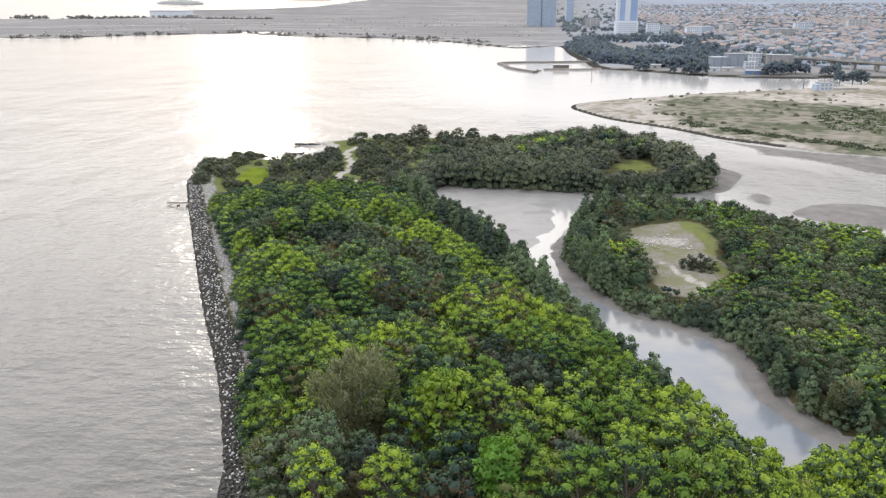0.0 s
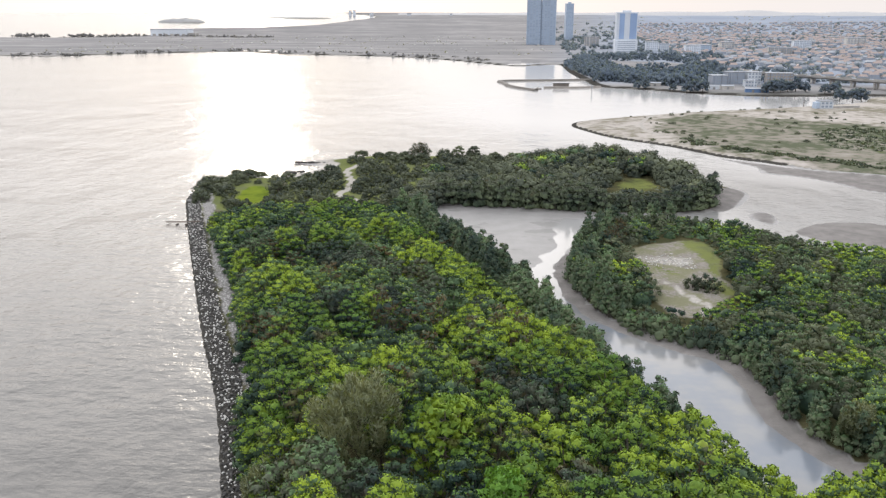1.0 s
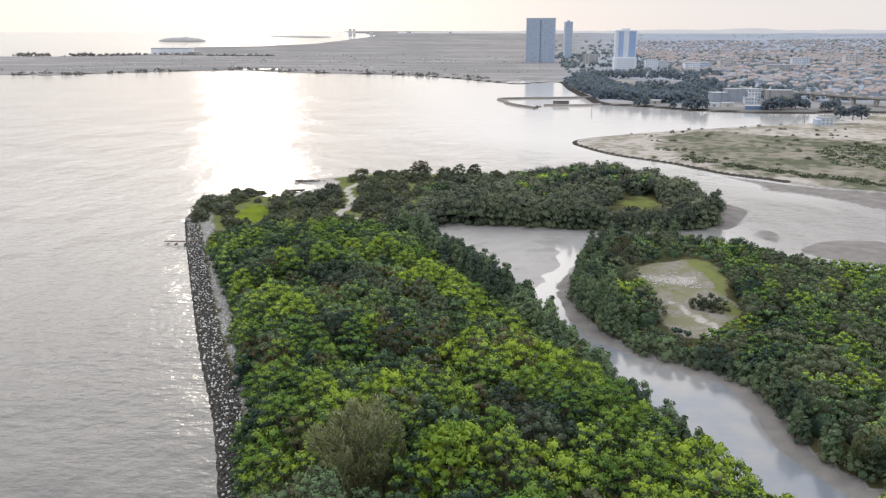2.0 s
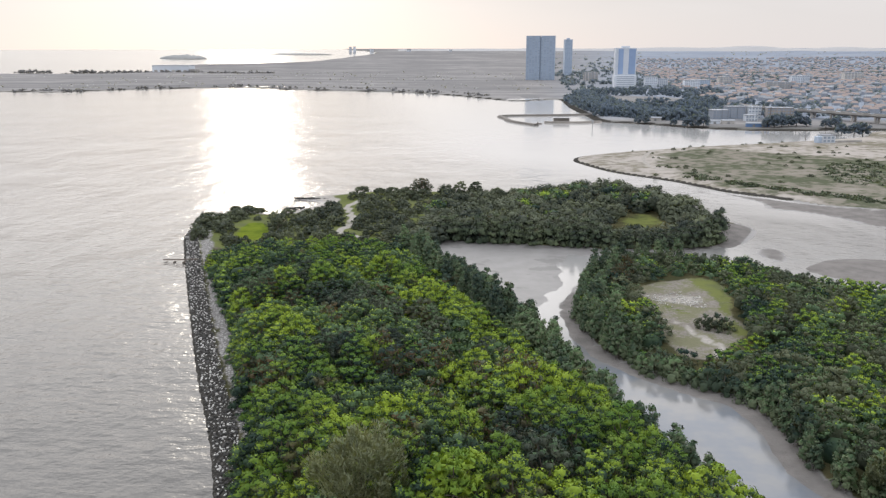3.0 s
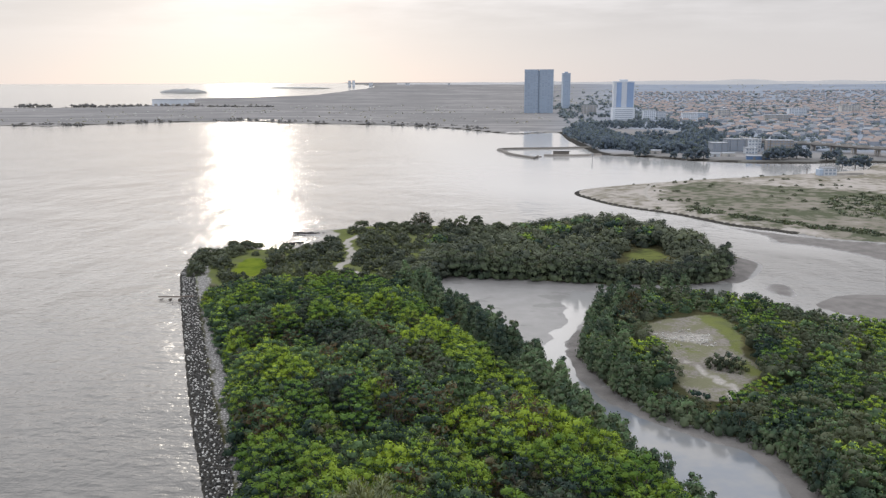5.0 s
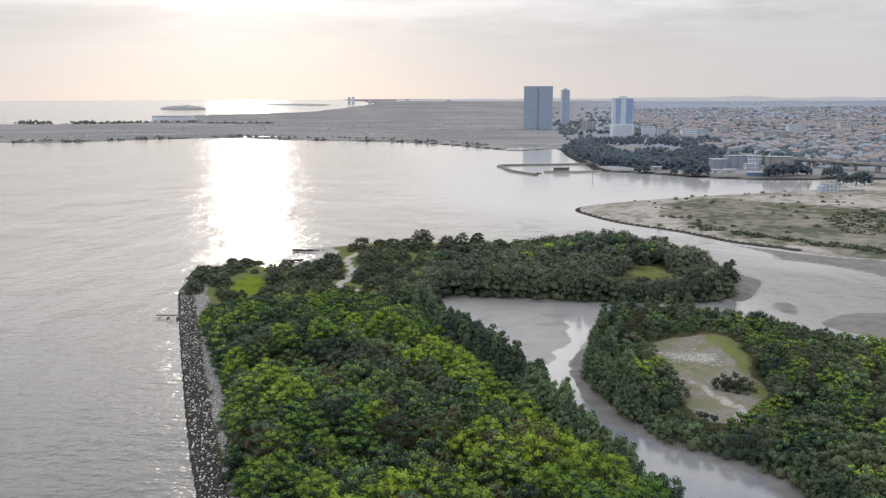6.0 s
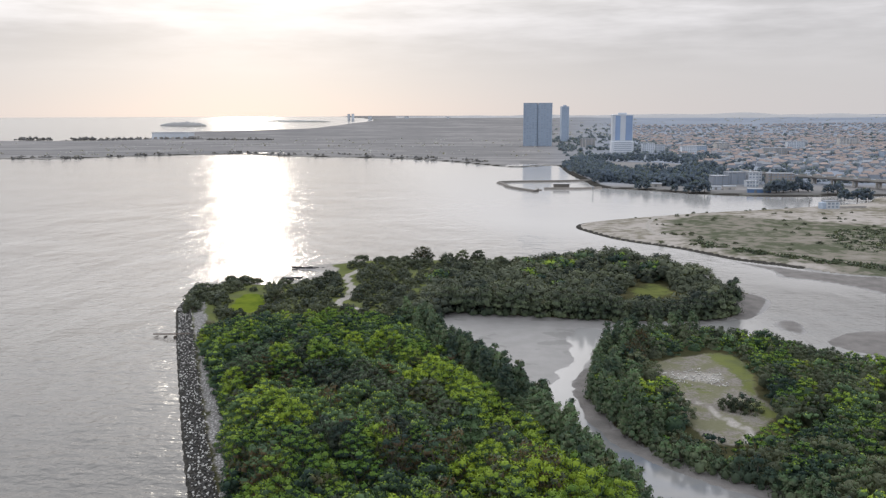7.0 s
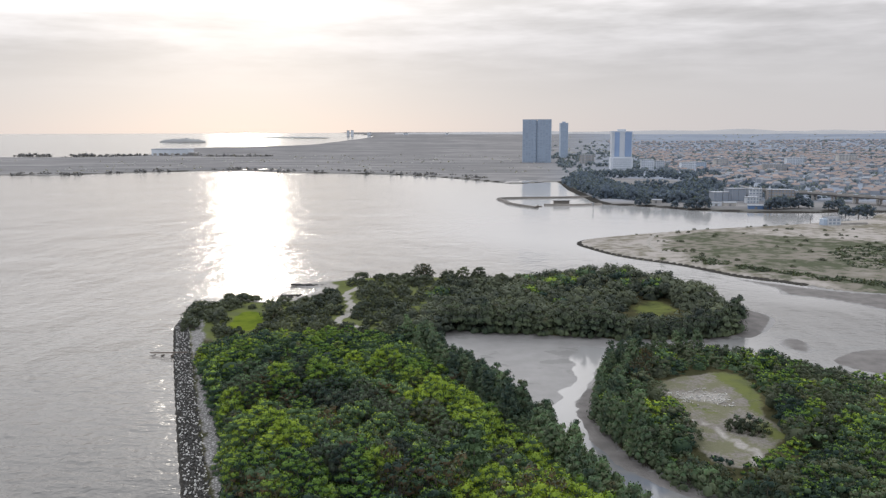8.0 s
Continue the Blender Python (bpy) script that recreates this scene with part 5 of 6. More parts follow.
def house_proto(k, wall, roof):
    ob = thing("terrace_house", "small town house with a clay tiled roof" if roof is HAZED_ROOF_TILE else "small town house with a grey metal roof", "house", group="houses of the town")
    w, d, h = 7 + k % 3 * 3, 7.5, 2.8 + 2.6 * (k % 2)
    body = part("wall", box_mesh("wall", wall, -w / 2, -d / 2, -1, w / 2, d / 2, h), ob)
    bm = bmesh.new()
    vs = [bm.verts.new(v) for v in ((-w / 2 - .6, -d / 2 - .6, h), (w / 2 + .6, -d / 2 - .6, h), (w / 2 + .6, d / 2 + .6, h), (-w / 2 - .6, d / 2 + .6, h), (-w / 2 + 1.5, 0, h + 2.6), (w / 2 - 1.5, 0, h + 2.6))]
    for f in ((0, 1, 5, 4), (1, 2, 5), (2, 3, 4, 5), (3, 0, 4), (3, 2, 1, 0)):
        bm.faces.new([vs[i] for i in f])
    part("roof", from_bm("roof", bm, roof), ob)
    for j in (-0.25, 0.25):
        part("window", box_mesh("window", GLASS, w * j - 0.8, -d / 2 - 0.08, h - 2.2, w * j + 0.8, -d / 2 + 0.1, h - 0.8), body)
    return ob


def build_town():
    rg = np.random.default_rng(21)
    protos = [house_proto(k, HAZED_HOUSE_WALL, HAZED_ROOF_TILE if k < 5 else HAZED_GREY_ROOF) for k in range(7)]
    spots = []
    for y in np.concatenate([np.arange(1020, 2600, 27), np.arange(2600, 3700, 46)]):
        for x in np.arange(250 + (y - 1000) * 0.05, 2300, 12.5 if y < 2600 else 20):
            if x > y * 0.62:
                continue
            if rg.uniform() < 0.62 and rolling(x, y, 110) > -0.35:
                spots.append((x + rg.uniform(-1, 1), y + 6 * math.sin(x / 90) + rg.uniform(-2, 2)))
    spots.sort(key=lambda p: p[1])
    near = sum(p[1] < 2300 for p in spots)
    pick = sorted(rg.choice(near, 290, replace=False))
    for i in pick:
        x, y = spots[i]
        ob = copy_thing(protos[int(rg.integers(7))], pose(x, y, 2.4 + float(far_rise(x, y)), 0, 0, rg.choice([0, 0, 8, 90])))
    chosen = set(pick)
    rest = [p for i, p in enumerate(spots) if i not in chosen]
    V, F, M, k = [], [], [], 0
    for x, y in rest:
        w, d, h = rg.uniform(6, 12), rg.uniform(6, 9), rg.choice([3.0, 5.2, 5.2])
        z = 2.4 + float(far_rise(x, y))
        o = np.array([(-w / 2, -d / 2, 0), (w / 2, -d / 2, 0), (w / 2, d / 2, 0), (-w / 2, d / 2, 0), (-w / 2, -d / 2, h), (w / 2, -d / 2, h), (w / 2, d / 2, h), (-w / 2, d / 2, h), (-w / 2 + 1, 0, h + 2.4), (w / 2 - 1, 0, h + 2.4)])
        V.append(o + (x, y, z))
        f = np.array([(0, 1, 5, 4), (1, 2, 6, 5), (2, 3, 7, 6), (3, 0, 4, 7), (4, 5, 9, 8), (6, 7, 8, 9), (5, 6, 9, 9), (7, 4, 8, 8)])
        F.append(f + k)
        M += [0, 0, 0, 0] + [1 if rg.uniform() < 0.75 else 2] * 4
        k += 10
    F = np.concatenate(F)
    cl = (np.concatenate(V), F, np.array(M), None)
    me = bpy.data.meshes.new("houses")
    bm = bmesh.new()
    vs = [bm.verts.new(v) for v in cl[0]]
    for f, m in zip(F, M):
        face = bm.faces.new([vs[i] for i in dict.fromkeys(f)])
        face.material_index = m
    bm.to_mesh(me)
    bm.free()
    for m in (HAZED_HOUSE_WALL, HAZED_ROOF_TILE, HAZED_GREY_ROOF):
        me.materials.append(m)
    tagged(new("town_houses", me), "countless small town houses with clay and grey roofs in haze", "town", kind="stuff")
    for ob in protos:
        for o in (*ob.children_recursive, ob):
            bpy.data.objects.remove(o)


build_town()


def far_trees():
    rg = np.random.default_rng(33)
    clouds = []
    for k in range(4):
        c, r = crown_clumps(rg, 4.2, 5.0, 4)
        clouds.append(leaf_cloud(rg, c + (0, 0, 7), r * 2.7, 7, 1.5, 0.3, 0.9, 0.8))
    fine = []
    for k in range(4):
        c, r = crown_clumps(rg, 5.0, 6.5, 8)
        fine.append(leaf_cloud(rg, c + (0, 0, 7.5), r * 2.1, 8, 1.2, 0.3, 0.95, 0.75))
    spots = []
    belt = smooth([(60, 1330), (70, 1150), (86, 1010), (100, 960), (150, 905)], 10, False)
    for j in range(5):
        spots += along(belt + np.array([5 + 9.0 * j, 3.0 * j]), 7.5, rg, 3)
    for y in np.concatenate([np.arange(960, 2600, 26), np.arange(2600, 3700, 60)]):
        for x in np.arange(90, 2400, 11 if y < 2600 else 24):
            if x > y * 0.66 or inside(CITY_FIELD, np.array([x]), np.array([y]))[0] > -5:
                continue
            v = rolling(x, y, 85)
            wood_belt = y < 1420 and x < 260 and inside(MAIN_SHORE, np.array([x]), np.array([y]))[0] > 45
            if wood_belt and rg.uniform() < 0.8 or (v > 0.12 and rg.uniform() < 0.38) or rg.uniform() < 0.07:
                spots.append((x + rg.uniform(-6, 6), y + rg.uniform(-12, 12)))
    for k in range(900):
        x, y = rg.uniform(-1000, 60), rg.uniform(1480, 2500)
        if inside(MAIN_SHORE, np.array([x]), np.array([y]))[0] > 30 and rolling(x, y, 140) > -0.1:
            spots.append((x, y))
    front = smooth([(-900, 1460), (-860, 1420), (-800, 1462), (-656, 1585), (-533, 1612), (-408, 1552), (-211, 1482), (-106, 1386), (-20, 1290)], 6, False)
    thicket = []
    for j in range(3):
        thicket += [p for p in along(front + np.array([0, 22.0 * j]), 9.0, rg, 8) if rolling(p[0], p[1], 40) > -0.1 + 0.25 * j]
    for k in range(700):
        x, y = rg.uniform(-1500, 60), 1500 + 1100 * rg.uniform() ** 1.3
        if inside(MAIN_SHORE, np.array([x]), np.array([y]))[0] > 30 and math.sin(y / 37.0 + x / 300) > 0.3:
            spots.append((x, y))
    thin = []
    for k in range(3):
        c, r = crown_clumps(rg, 5.0, 4.0, 2)
        thin.append(leaf_cloud(rg, c + (0, 0, 6), r * 3.2, 6, 2.2, 0.3, 0.8, 0.85))
    for x0, x1, y in ((-1430, -1350, 2342), (-1310, -1150, 2345), (-860, -770, 1452), (-530, -470, 1598)):
        thicket += [(x, y + rg.uniform(-4, 8)) for x in np.arange(x0, x1, 8)]
    joined("shore_thicket", rg, thicket, lambda x, y: -2.5, thin, [HAZED_EDGE_LEAF, HAZED_EDGE_LEAF], "dark scrub along the edge of the far shore", "scrub", (0.6, 1.1))
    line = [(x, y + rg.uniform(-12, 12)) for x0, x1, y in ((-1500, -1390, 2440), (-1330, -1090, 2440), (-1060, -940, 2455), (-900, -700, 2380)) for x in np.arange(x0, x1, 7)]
    joined("shore_tree_line", rg, line, lambda x, y: -3.0 + float(far_rise(x, y)), thin, [HAZED_EDGE_LEAF, HAZED_EDGE_LEAF], "dark line of trees along the far shore", "trees", (0.9, 1.7))
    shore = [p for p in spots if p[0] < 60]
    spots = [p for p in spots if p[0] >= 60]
    # Paleness of these trees is haze painted into the leaf colour.
    joined("shore_scrub", rg, shore, lambda x, y: -5.0 + float(far_rise(x, y)), thin, [HAZED_SHORE_LEAF, HAZED_SHORE_LEAF], "scrub and tree belts on the far shore, paled for haze", "scrub", (0.7, 1.25))
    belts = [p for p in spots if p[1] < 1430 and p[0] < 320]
    joined("waterfront_belt", rg, belts, lambda x, y: (1.5 if x > 80 else -6.5), fine, [HAZED_LEAF, HAZED_LEAF], "dark belt of trees between the harbour and the town", "trees", (0.85, 1.5))
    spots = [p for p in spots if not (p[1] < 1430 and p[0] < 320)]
    joined("town_trees", rg, spots, lambda x, y: -1.5 + float(far_rise(x, y)), clouds, [HAZED_TOWN_LEAF, HAZED_TOWN_LEAF], "belts of trees among the town and far shore, tinted for haze", "trees", (0.85, 1.5))


far_trees()


def far_plain():
    """Tree belts of the plain behind the town, out to the hills."""
    rg = np.random.default_rng(37)
    clouds = []
    for k in range(3):
        c, r = crown_clumps(rg, 9.0, 4.0, 3)
        clouds.append(leaf_cloud(rg, c + (0, 0, 1.5), r * 4.5, 8, 3.0, 0.3, 0.45, 0.85, lump=0.2))
    spots = []
    for k in range(850):
        y = 2700 + 1800 * rg.uniform() ** 1.2
        x = rg.uniform(0.03, 0.66) * y
        if rolling(x * 0.4, y, 120) + 0.5 * rolling(x * 0.4, y, 47) > -0.1:
            spots.append((x, y))
    joined("plain_woods", rg, spots, lambda x, y: 0.5 + float(far_rise(x, y)), clouds, [HAZED_PLAIN_LEAF, HAZED_PLAIN_LEAF], "belts of hazy trees on the plain behind the town", "trees", (0.7, 1.4))


far_plain()


def build_breakwater():
    ob = thing("breakwater", "low dark stone breakwater round a small harbour", "breakwater", kind="structure")
    for name, line in (("arm", [(82, 1000), (40, 988), (-19, 974), (-16, 940), (-9, 905), (16, 862)]), ("mole", [(25, 893), (58, 894), (84, 906)])):
        v = []
        p = smooth(line, 8, False)
        for i, q in enumerate(p):
            d = p[min(i + 1, len(p) - 1)] - p[max(i - 1, 0)]
            n = np.array([-d[1], d[0]]) / np.hypot(*d)
            for o, z in ((-5, -1.5), (-2, 1.7), (2, 1.7), (5, -1.5)):
                q2 = q + n * o
                v.append((q2[0], q2[1], z))
        f = [(i * 4 + j, i * 4 + j + 1, i * 4 + j + 5, i * 4 + j + 4) for i in range(len(p) - 1) for j in range(3)]
        f += [(0, 1, 2, 3), tuple(len(v) - 4 + j for j in (3, 2, 1, 0))]
        part(name, mesh_of(name, np.array(v), np.array(f), [DARK_STONE]), ob)
    shed = thing("landing_shed", "long low boat shed on the harbour mole", "shed", pose(43, 903, 1.2, 0, 0, 4))
    part("wall", box_mesh("wall", DARK_STONE, -8, -3, -2, 8, 3, 3.2), shed)
    part("roof", box_mesh("roof", METAL, -9, -4, 3.2, 9, 4, 3.8, bevel=0.1), shed)


build_breakwater()


def build_marker():
    ob = thing("channel_marker", "dark channel marker post standing in the water", "marker", pose(70.5, 843, 0))
    v, f = tube([(0, 0, -2), (0, 0, 5)], (0.35, 0.3), 8)
    part("post", mesh_of("post", v, f, [METAL], flat=False), ob)
    bm = bmesh.new()
    bmesh.ops.create_cone(bm, cap_ends=True, segments=10, radius1=1.1, radius2=0.7, depth=2.2, matrix=Matrix.Translation((0, 0, 6)))
    part("topmark", from_bm("topmark", bm, METAL), ob)


build_marker()


def build_bridge():
    line = smooth([(258, 1060), (270, 1010), (292, 972), (318, 935), (345, 893), (376, 846), (420, 780)], 8, False)
    ob = thing("road_bridge", "pale concrete elevated road bridge on twin piers", "bridge")
    v = []
    zs = np.linspace(9.5, 11.5, len(line))
    for i, q in enumerate(line):
        d = line[min(i + 1, len(line) - 1)] - line[max(i - 1, 0)]
        n = np.array([-d[1], d[0]]) / np.hypot(*d)
        for o, z in ((-5.5, 0.9), (-5.5, -0.9), (-3.0, -2.2), (3.0, -2.2), (5.5, -0.9), (5.5, 0.9), (5.2, 0.9), (5.2, 0.0), (-5.2, 0.0), (-5.2, 0.9)):
            q2 = q + n * o
            v.append((q2[0], q2[1], zs[i] + z))
    f = [(i * 10 + j, i * 10 + (j + 1) % 10, (i + 1) * 10 + (j + 1) % 10, (i + 1) * 10 + j) for i in range(len(line) - 1) for j in range(10)]
    part("deck", mesh_of("deck", np.array(v), np.array(f), [CONCRETE]), ob)
    for i in range(2, len(line), 4):
        d = line[min(i + 1, len(line) - 1)] - line[i - 1]
        a = math.degrees(math.atan2(d[1], d[0]))
        for o in (-2.6, 2.6):
            bm = bmesh.new()
            box(bm, -1.0, o - 1.0, -2, 1.0, o + 1.0, zs[i] - 3.2, 0.2)
            part("pier", from_bm("pier", bm, CONCRETE), ob, at=pose(line[i][0], line[i][1], 0, 0, 0, a))
        bm = bmesh.new()
        box(bm, -1.2, -4.6, zs[i] - 3.2, 1.2, 4.6, zs[i] - 2.1, 0.2)
        part("crosshead", from_bm("crosshead", bm, CONCRETE), ob, at=pose(line[i][0], line[i][1], 0, 0, 0, a))
    for i in range(6, len(line) - 4, 3):
        car = thing("car", "small pale car driving lane of the road bridge", "car", pose(line[i][0], line[i][1], zs[i] + 0.02, 0, 0, math.degrees(math.atan2(*(line[i + 1] - line[i])[::-1]))), group="cars on the bridge")
        bm = bmesh.new()
        box(bm, -2.1, -0.9, 0.3, 2.1, 0.9, 0.95, 0.12)
        part("body", from_bm("body", bm, WHITE_WALL), car)
        bm = bmesh.new()
        box(bm, -1.2, -0.8, 0.95, 1.1, 0.8, 1.5, 0.15)
        part("cabin", from_bm("cabin", bm, GLASS), car)
        for wx in (-1.3, 1.3):
            for wy in (-0.85, 0.85):
                bm = bmesh.new()
                bmesh.ops.create_cone(bm, cap_ends=True, segments=10, radius1=0.33, radius2=0.33, depth=0.2, matrix=Matrix.Rotation(math.pi / 2, 4, "X"))
                part("wheel", from_bm("wheel", bm, TIMBER), car, at=pose(wx, wy, 0.33))


build_bridge()


def build_white_house():
    x, y = 247, 714
    ob = thing("works_building", "small white flat-roofed building with blue panels on the sand spit", "building", pose(x, y, ground_z(x, y) - 0.2, 0, 0, 12))
    body = part("wall", box_mesh("wall", WHITE_WALL, -5.5, -4, 0, 5.5, 4, 6), ob)
    part("annex", box_mesh("annex", BLUE_WALL, -8.5, -3, 0, -5.5, 3, 5), ob)
    part("roof", box_mesh("roof", HAZED_GREY_ROOF, -5.8, -4.3, 6, 5.8, 4.3, 6.4, bevel=0.05), ob)
    for k in range(3):
        for j in range(2):
            part("window", box_mesh("window", GLASS, -4.6 + k * 3.4, -4.1, 1 + 2.6 * j, -2.4 + k * 3.4, -3.9, 2.6 + 2.6 * j), body)
    part("wall_end", box_mesh("wall_end", CONCRETE, 5.5, -2, 0, 30, -1.4, 1.8), ob)


build_white_house()


def spit_shrubs():
    rg = np.random.default_rng(44)
    protos = [bush(200 + k, "low dusty shrub on the sand spit", [SCRUB, SCRUB], 2.0, 2.0, 7, 20) for k in range(2)]
    edge = smooth([(90, 654), (144, 686), (193, 709), (240, 735)], 8, False)
    spots = [p for p in along(edge, 7.0, rg, 1.5) if rg.uniform() < 0.6]
    spots += [(96, 560), (102, 556), (110, 545), (140, 640), (200, 640), (180, 560), (125, 520), (150, 500)]
    spots += [(rg.uniform(75, 260), rg.uniform(520, 700)) for k in range(60)]
    spots = [p for p in spots if inside(SPIT, np.array([p[0]]), np.array([p[1]]))[0] > 4]
    for x, y in spots:
        made = copy_thing(protos[int(rg.integers(2))], pose(x, y, ground_z(x, y) - 0.1, 0, 0, rg.uniform(0, 360)))
        made["group"] = "shrubs on the spit"
        s = rg.uniform(0.5, 1.1)
        made.scale = (s, s, s)
    retire(protos)
    clouds = []
    for k in range(3):
        c, r = crown_clumps(rg, 2.2, 1.0, 6)
        clouds.append(leaf_cloud(rg, c + (0, 0, 0.9), r * 0.85, 10, 0.55, 0.2))
    belt = smooth([(97, 520), (117, 486), (140, 464), (162, 446), (190, 430), (240, 405)], 10, False)
    spots = [p for j in range(4) for p in along(belt + np.array([2.0 * j + 3, 3.0 * j + 4]), 4.4, rg, 2.5) if rolling(p[0], p[1], 11) > -0.25]
    patch = smooth([(184, 514), (199, 572), (232, 588), (275, 545), (260, 495), (200, 492)])
    spots += scatter(rg, (175, 480), (290, 600), 5.0, lambda x, y: inside(patch, x, y) > 0, 4000)
    joined("spit_thicket", rg, spots, lambda x, y: 1.2, clouds, [SCRUB, MANGROVE], "low green thicket along the sand spit", "thicket")


spit_shrubs()


def waterside_trees():
    rg = np.random.default_rng(55)
    protos = []
    for k in range(3):
        ob = thing("waterside_tree", "round tree on the town waterfront, tinted blue for haze", "tree", group="trees on the town waterfront")
        c, r = crown_clumps(rg, 4.0, 7.5, 14)
        part("crown", cloud_mesh("crown", leaf_cloud(rg, c + (0, 0, 10.0), r * 2.1, 26, 0.9, 0.3), [HAZED_LEAF, HAZED_LEAF]), ob)
        part("trunk", limbs_mesh("trunk", [([(0, 0, -0.5), (0.2, 0, 3), (0, 0, 7)], (0.4, 0.3, 0.15))], BARK), ob)
        protos.append(ob)
    for x, y, s in ((163, 851, 1.0), (170, 852, 1.15), (178, 851, 1.1), (152, 866, 0.7), (236, 842, 1.0), (243, 843, 1.2), (250, 845, 1.1), (258, 850, 1.0), (266, 852, 1.2), (275, 850, 0.8),
                    (286, 790, 1.0), (294, 782, 1.1), (303, 786, 1.1), (290, 842, 0.9), (300, 845, 1.0), (120, 890, 0.7), (128, 888, 0.9)):
        made = copy_thing(protos[int(rg.integers(3))], pose(x, y, max(ground_z(x, y), 0.3) - 0.1, 0, 0, rg.uniform(0, 360)))
        made.scale = (s, s, s)
    retire(protos)


waterside_trees()


def build_hills():
    """Low far hills on the landward skyline."""
    rg = np.random.default_rng(2)
    xs = np.linspace(-700, 3400, 160)
    v = []
    for x in xs:
        y = math.sqrt(max(4900 ** 2 - x * x, 1e6))
        k = 0.5 + 0.5 * math.sin(x / 260) * math.sin(x / 117 + 1)
        top = 58 + 14 * k * step(x, -600, 600) + 6 * step(x, -500, 100) * math.sin(x / 61) * 0.4
        for s, z in ((0.93, 40), (0.965, float(top) - 7), (0.985, float(top)), (0.995, 44)):
            v.append((x * s, y * s, z))
    f = [(i * 4 + j, (i + 1) * 4 + j, (i + 1) * 4 + j + 1, i * 4 + j + 1) for i in range(159) for j in range(3)]
    # Hill colour set close to the sky's, painting in the haze.
    ob = new("backdrop_hills", mesh_of("backdrop_hills", np.array(v), np.array(f), [plain("hazed_hill_woods", (0.30, 0.295, 0.30), (0.275, 0.272, 0.28), scale=0.02, rough=0.9, local=False)], flat=False))
    tagged(ob, "low wooded hills fading in the haze", "hills", kind="structure")


build_hills()


def headland(x, y, length, depth, height, label, seed):
    """A low far island or spit with an uneven tree line."""
    rg = np.random.default_rng(seed)
    n = 40
    v = []
    for i in range(n + 1):
        u = i / n
        e = math.sin(math.pi * u) ** 0.5
        top = height * e * (0.75 + 0.35 * rg.uniform())
        z = float(far_rise(x, y))
        for o, h in ((-depth * e, -0.5), (-depth * e * 0.8, 0.35), (0, 1.0), (depth * e, -0.5)):
            v.append((x + (u - 0.5) * length, y + o, z + (top * h if h > 0 else h)))
    f = [(i * 4 + j, (i + 1) * 4 + j, (i + 1) * 4 + j + 1, i * 4 + j + 1) for i in range(n) for j in range(3)]
    ob = new("headland", mesh_of("headland", np.array(v), np.array(f), [HAZED_SHORE_LEAF], flat=False))
    tagged(ob, label, "headland", kind="structure")


headland(-1470, 3640, 215, 24, 19, "wooded islet off the far shore", 1)
headland(-1150, 4200, 430, 40, 7, "long low wooded spit far out on the bright sea", 2)


# ---------------------------------------------------------------- small things
def build_driftwood():
    rg = np.random.default_rng(61)
    heap = thing("driftwood_heap", "scattered pale dead branches on the sandy clearing", "driftwood", pose(49, 262, 0))
    pale = plain("bleached_wood", (0.52, 0.50, 0.47), (0.36, 0.345, 0.32), scale=2, rough=0.9)
    for k in range(120):
        x = rg.uniform(-8, 9)
        y = np.clip(rg.normal() * 3.2 + 1.5 * math.sin(x * 0.8), -7, 8)
        z = ground_z(49 + x, 262 + y)
        a, ln = rg.uniform(0, 6.28), rg.uniform(0.2, 0.7)
        d = np.array([math.cos(a), math.sin(a), rg.uniform(-0.05, 0.2)]) * ln
        p = np.array([x, y, z + 0.12])
        v, f = tube([p - d, p + (0, 0, 0.15), p + d], (0.13, 0.12, 0.06), 5)
        part("branch", mesh_of("branch", v, f, [pale], flat=False), heap)


build_driftwood()


def dry_tree(x, y, height, width, seed, label):
    rg = np.random.default_rng(seed)
    ob = thing("dry_tree", label, "tree", pose(x, y, ground_z(x, y) - 0.1))
    lines = [([(0, 0, -0.4), (0.5, 0.2, height * 0.4), (0.9, 0.3, height * 0.75)], (0.2, 0.15, 0.08))]
    c, r = crown_clumps(rg, width, height * 0.55, 18)
    c = c + (0.6, 0.2, height - 0.8)
    for tip in c[::2]:
        lines.append(([(0.5, 0.2, height * 0.4), tuple((tip + (0.4, 0.2, height * 0.4)) / 2), tuple(tip)], (0.08, 0.06, 0.02)))
    part("crown", cloud_mesh("crown", leaf_cloud(rg, c, r * 0.9, 34, 0.3, 0.25, 0.9, 0.0), [DRY, SCRUB]), ob)
    part("trunk", limbs_mesh("trunk", lines, BARK), ob)


for k, (x, y, h, w) in enumerate(((-57.5, 176, 10.5, 3.0), (-60.5, 184, 9.0, 2.6), (33, 272, 9.5, 2.8), (-14, 143, 21.5, 2.6), (2, 160, 19.5, 2.4), (-14, 164.5, 20.0, 2.8), (-5.4, 153, 21.0, 2.8),
                                  (-1.5, 161, 20.0, 2.6), (3.5, 154.5, 20.0, 2.4), (-26.5, 169, 20.0, 2.6), (-46, 203, 15.5, 2.6), (37, 286, 9.0, 2.6))):
    dry_tree(x, y, h, w, 300 + k, "half-dead tree with thin brown leaves and a bare trunk")


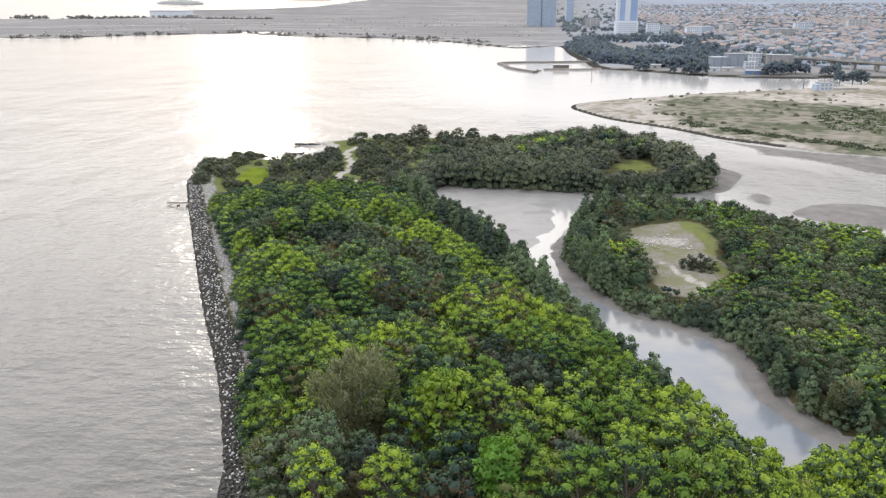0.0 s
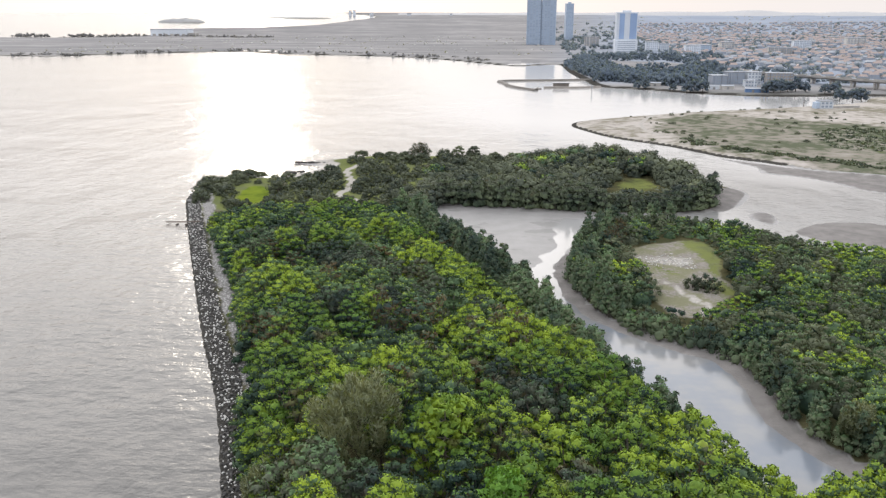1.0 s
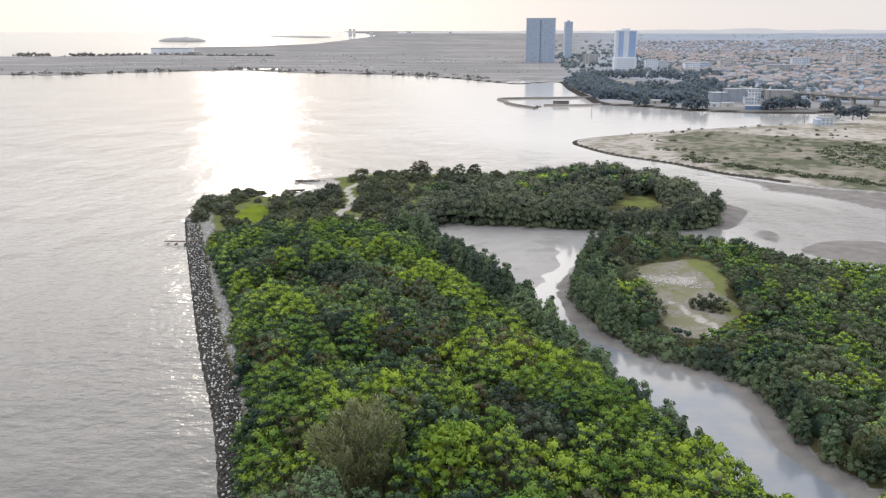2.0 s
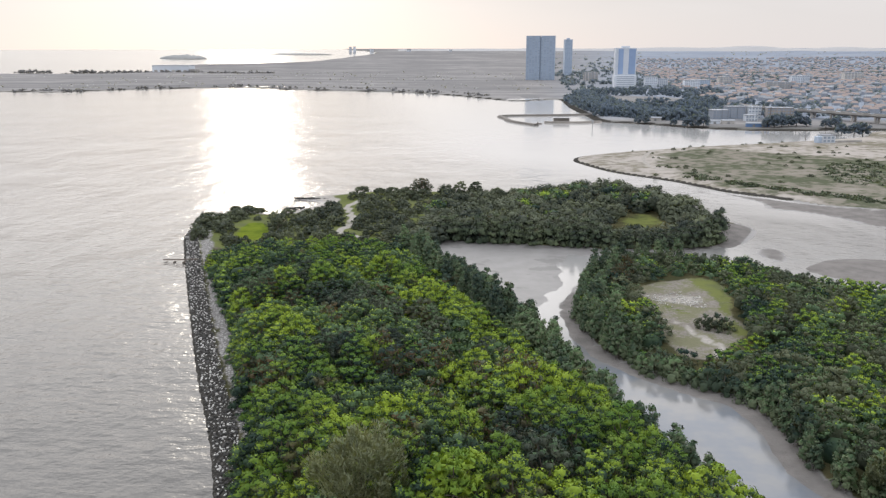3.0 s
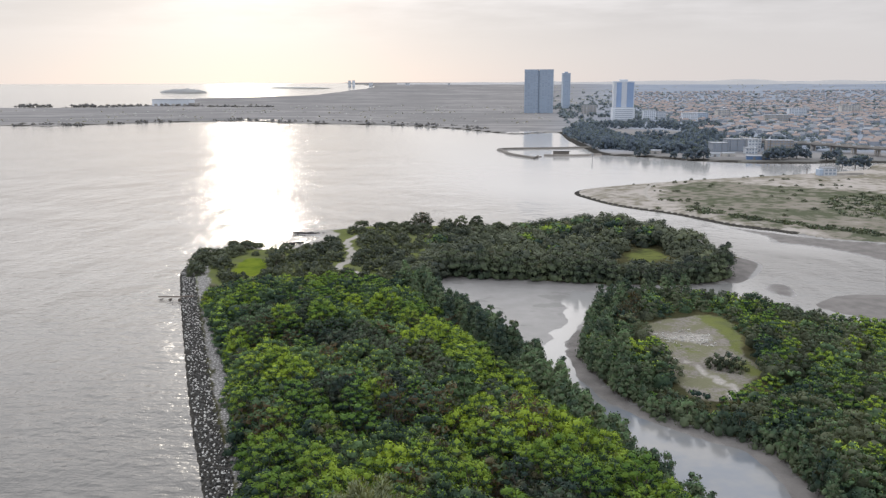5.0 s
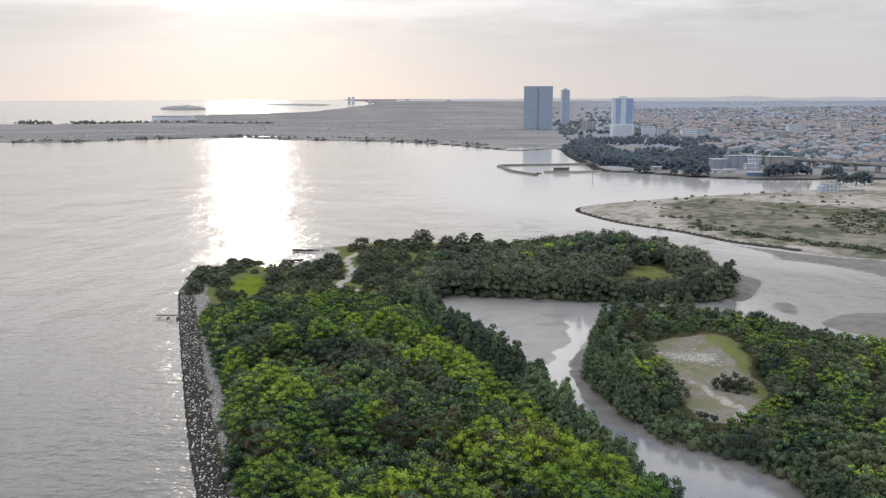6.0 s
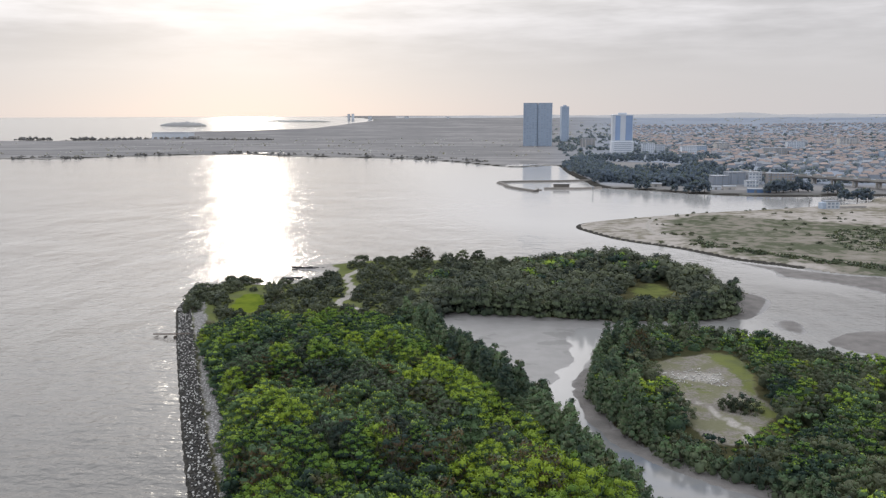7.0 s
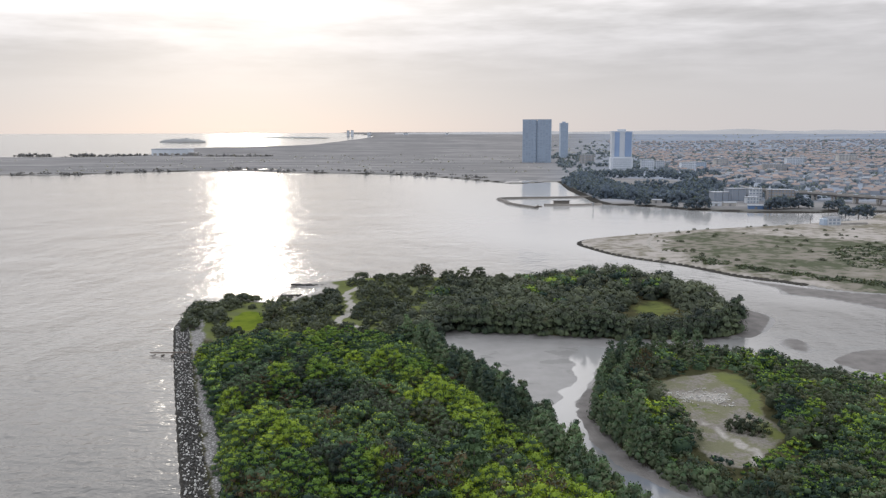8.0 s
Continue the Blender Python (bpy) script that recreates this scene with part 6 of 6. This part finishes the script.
def build_far_blocks():
    for x, w, h in ((-905, 6, 28), (-884, 6, 29), (-795, 9, 18), (-600, 11, 14), (-380, 7, 12)):
        y = math.sqrt(4600 ** 2 - x * x)
        z = float(far_rise(x, y))
        ob = thing("distant_tower", "tiny grey tower block on the hazy skyline", "tower", pose(x, y, z - 1), group="tower blocks on the skyline")
        part("wall", box_mesh("wall", WHITE_WALL, -w, -8, 0, w, 8, h), ob)
        part("roof", box_mesh("roof", HAZED_GREY_ROOF, -w - 0.6, -8.6, h, w + 0.6, 8.6, h + 1.5, bevel=0.2), ob)


build_far_blocks()


def build_boat():
    ob = thing("small_boat", "small dark boat at the harbour mouth", "boat", pose(19, 880, 0, 0, 0, 20))
    bm = bmesh.new()
    prof = ((-3.2, 0.9), (-1.5, 1.2), (1.0, 1.2), (2.8, 0.6), (3.8, 0.05))
    low, top = [], []
    for x, w in prof:
        low.append((bm.verts.new((x * 0.9, -w * 0.6, -0.2)), bm.verts.new((x * 0.9, w * 0.6, -0.2))))
        top.append((bm.verts.new((x, -w, 0.8)), bm.verts.new((x, w, 0.8))))
    for i in range(4):
        bm.faces.new((low[i][0], low[i + 1][0], top[i + 1][0], top[i][0]))
        bm.faces.new((low[i + 1][1], low[i][1], top[i][1], top[i + 1][1]))
        bm.faces.new((top[i][0], top[i + 1][0], top[i + 1][1], top[i][1]))
    bm.faces.new((low[0][1], low[0][0], top[0][0], top[0][1]))
    part("hull", from_bm("hull", bm, TIMBER), ob)
    part("cabin", box_mesh("cabin", CONCRETE, -1.8, -0.7, 0.8, 0.2, 0.7, 2.2, bevel=0.1), ob)


build_boat()


def build_quay():
    rg = np.random.default_rng(71)
    blue = plain("blue_sheet_metal", (0.12, 0.22, 0.42), (0.10, 0.18, 0.34), scale=0.6, rough=0.6)
    for x, y, w, h, m in ((224, 846, 7, 3.4, blue), (233, 848, 6, 3.0, blue), (246, 866, 8, 4.0, WHITE_WALL), (206, 872, 6, 3.4, CONCRETE), (193, 872, 5, 3.0, WHITE_WALL), (140, 905, 6, 3.2, CONCRETE)):
        z = ground_z(x, y)
        ob = thing("quay_shed", "small blue sheet-metal shed by the quay" if m is blue else "small pale shed by the quay", "shed", pose(x, y, z - 0.2, 0, 0, rg.uniform(-10, 10)), group="sheds by the quay")
        body = part("wall", box_mesh("wall", m, -w, -2.5, 0, w, 2.5, h), ob)
        bm = bmesh.new()
        vs = [bm.verts.new(v) for v in ((-w - .4, -3, h), (w + .4, -3, h), (w + .4, 3, h), (-w - .4, 3, h), (-w - .4, 0, h + 1.2), (w + .4, 0, h + 1.2))]
        for f in ((0, 1, 5, 4), (1, 2, 5), (2, 3, 4, 5), (3, 0, 4), (3, 2, 1, 0)):
            bm.faces.new([vs[i] for i in f])
        part("roof", from_bm("roof", bm, HAZED_GREY_ROOF), ob)
        part("door", box_mesh("door", METAL, -1.2, -2.58, 0, 1.2, -2.45, 2.4), body)
    for k in range(14):
        u = k / 13
        x, y = 290 + 130 * u, 976 - 195 * u
        ob = thing("lamp_post", "thin grey lamp post on the road bridge", "lamp post", pose(x, y, 10), group="lamp posts on the bridge")
        v, f = tube([(0, 0, -1), (0, 0, 7), (1.6, 0, 8)], (0.12, 0.09, 0.06), 6)
        post = part("post", mesh_of("post", v, f, [METAL], flat=False), ob)
        part("lamp_head", box_mesh("lamp_head", CONCRETE, 1.3, -0.2, 7.9, 2.5, 0.2, 8.15, bevel=0.04), post)
    ob = thing("signal_post", "dark post at the end of the sand spit bank", "post", pose(237.7, 735, ground_z(237.7, 735)))
    v, f = tube([(0, 0, -0.5), (0, 0, 5.2)], (0.3, 0.25), 8)
    part("post", mesh_of("post", v, f, [TIMBER], flat=False), ob)
    part("sign_board", box_mesh("sign_board", METAL, -0.8, -0.36, 3.8, 0.8, -0.26, 5.0, bevel=0.02), ob)


build_quay()
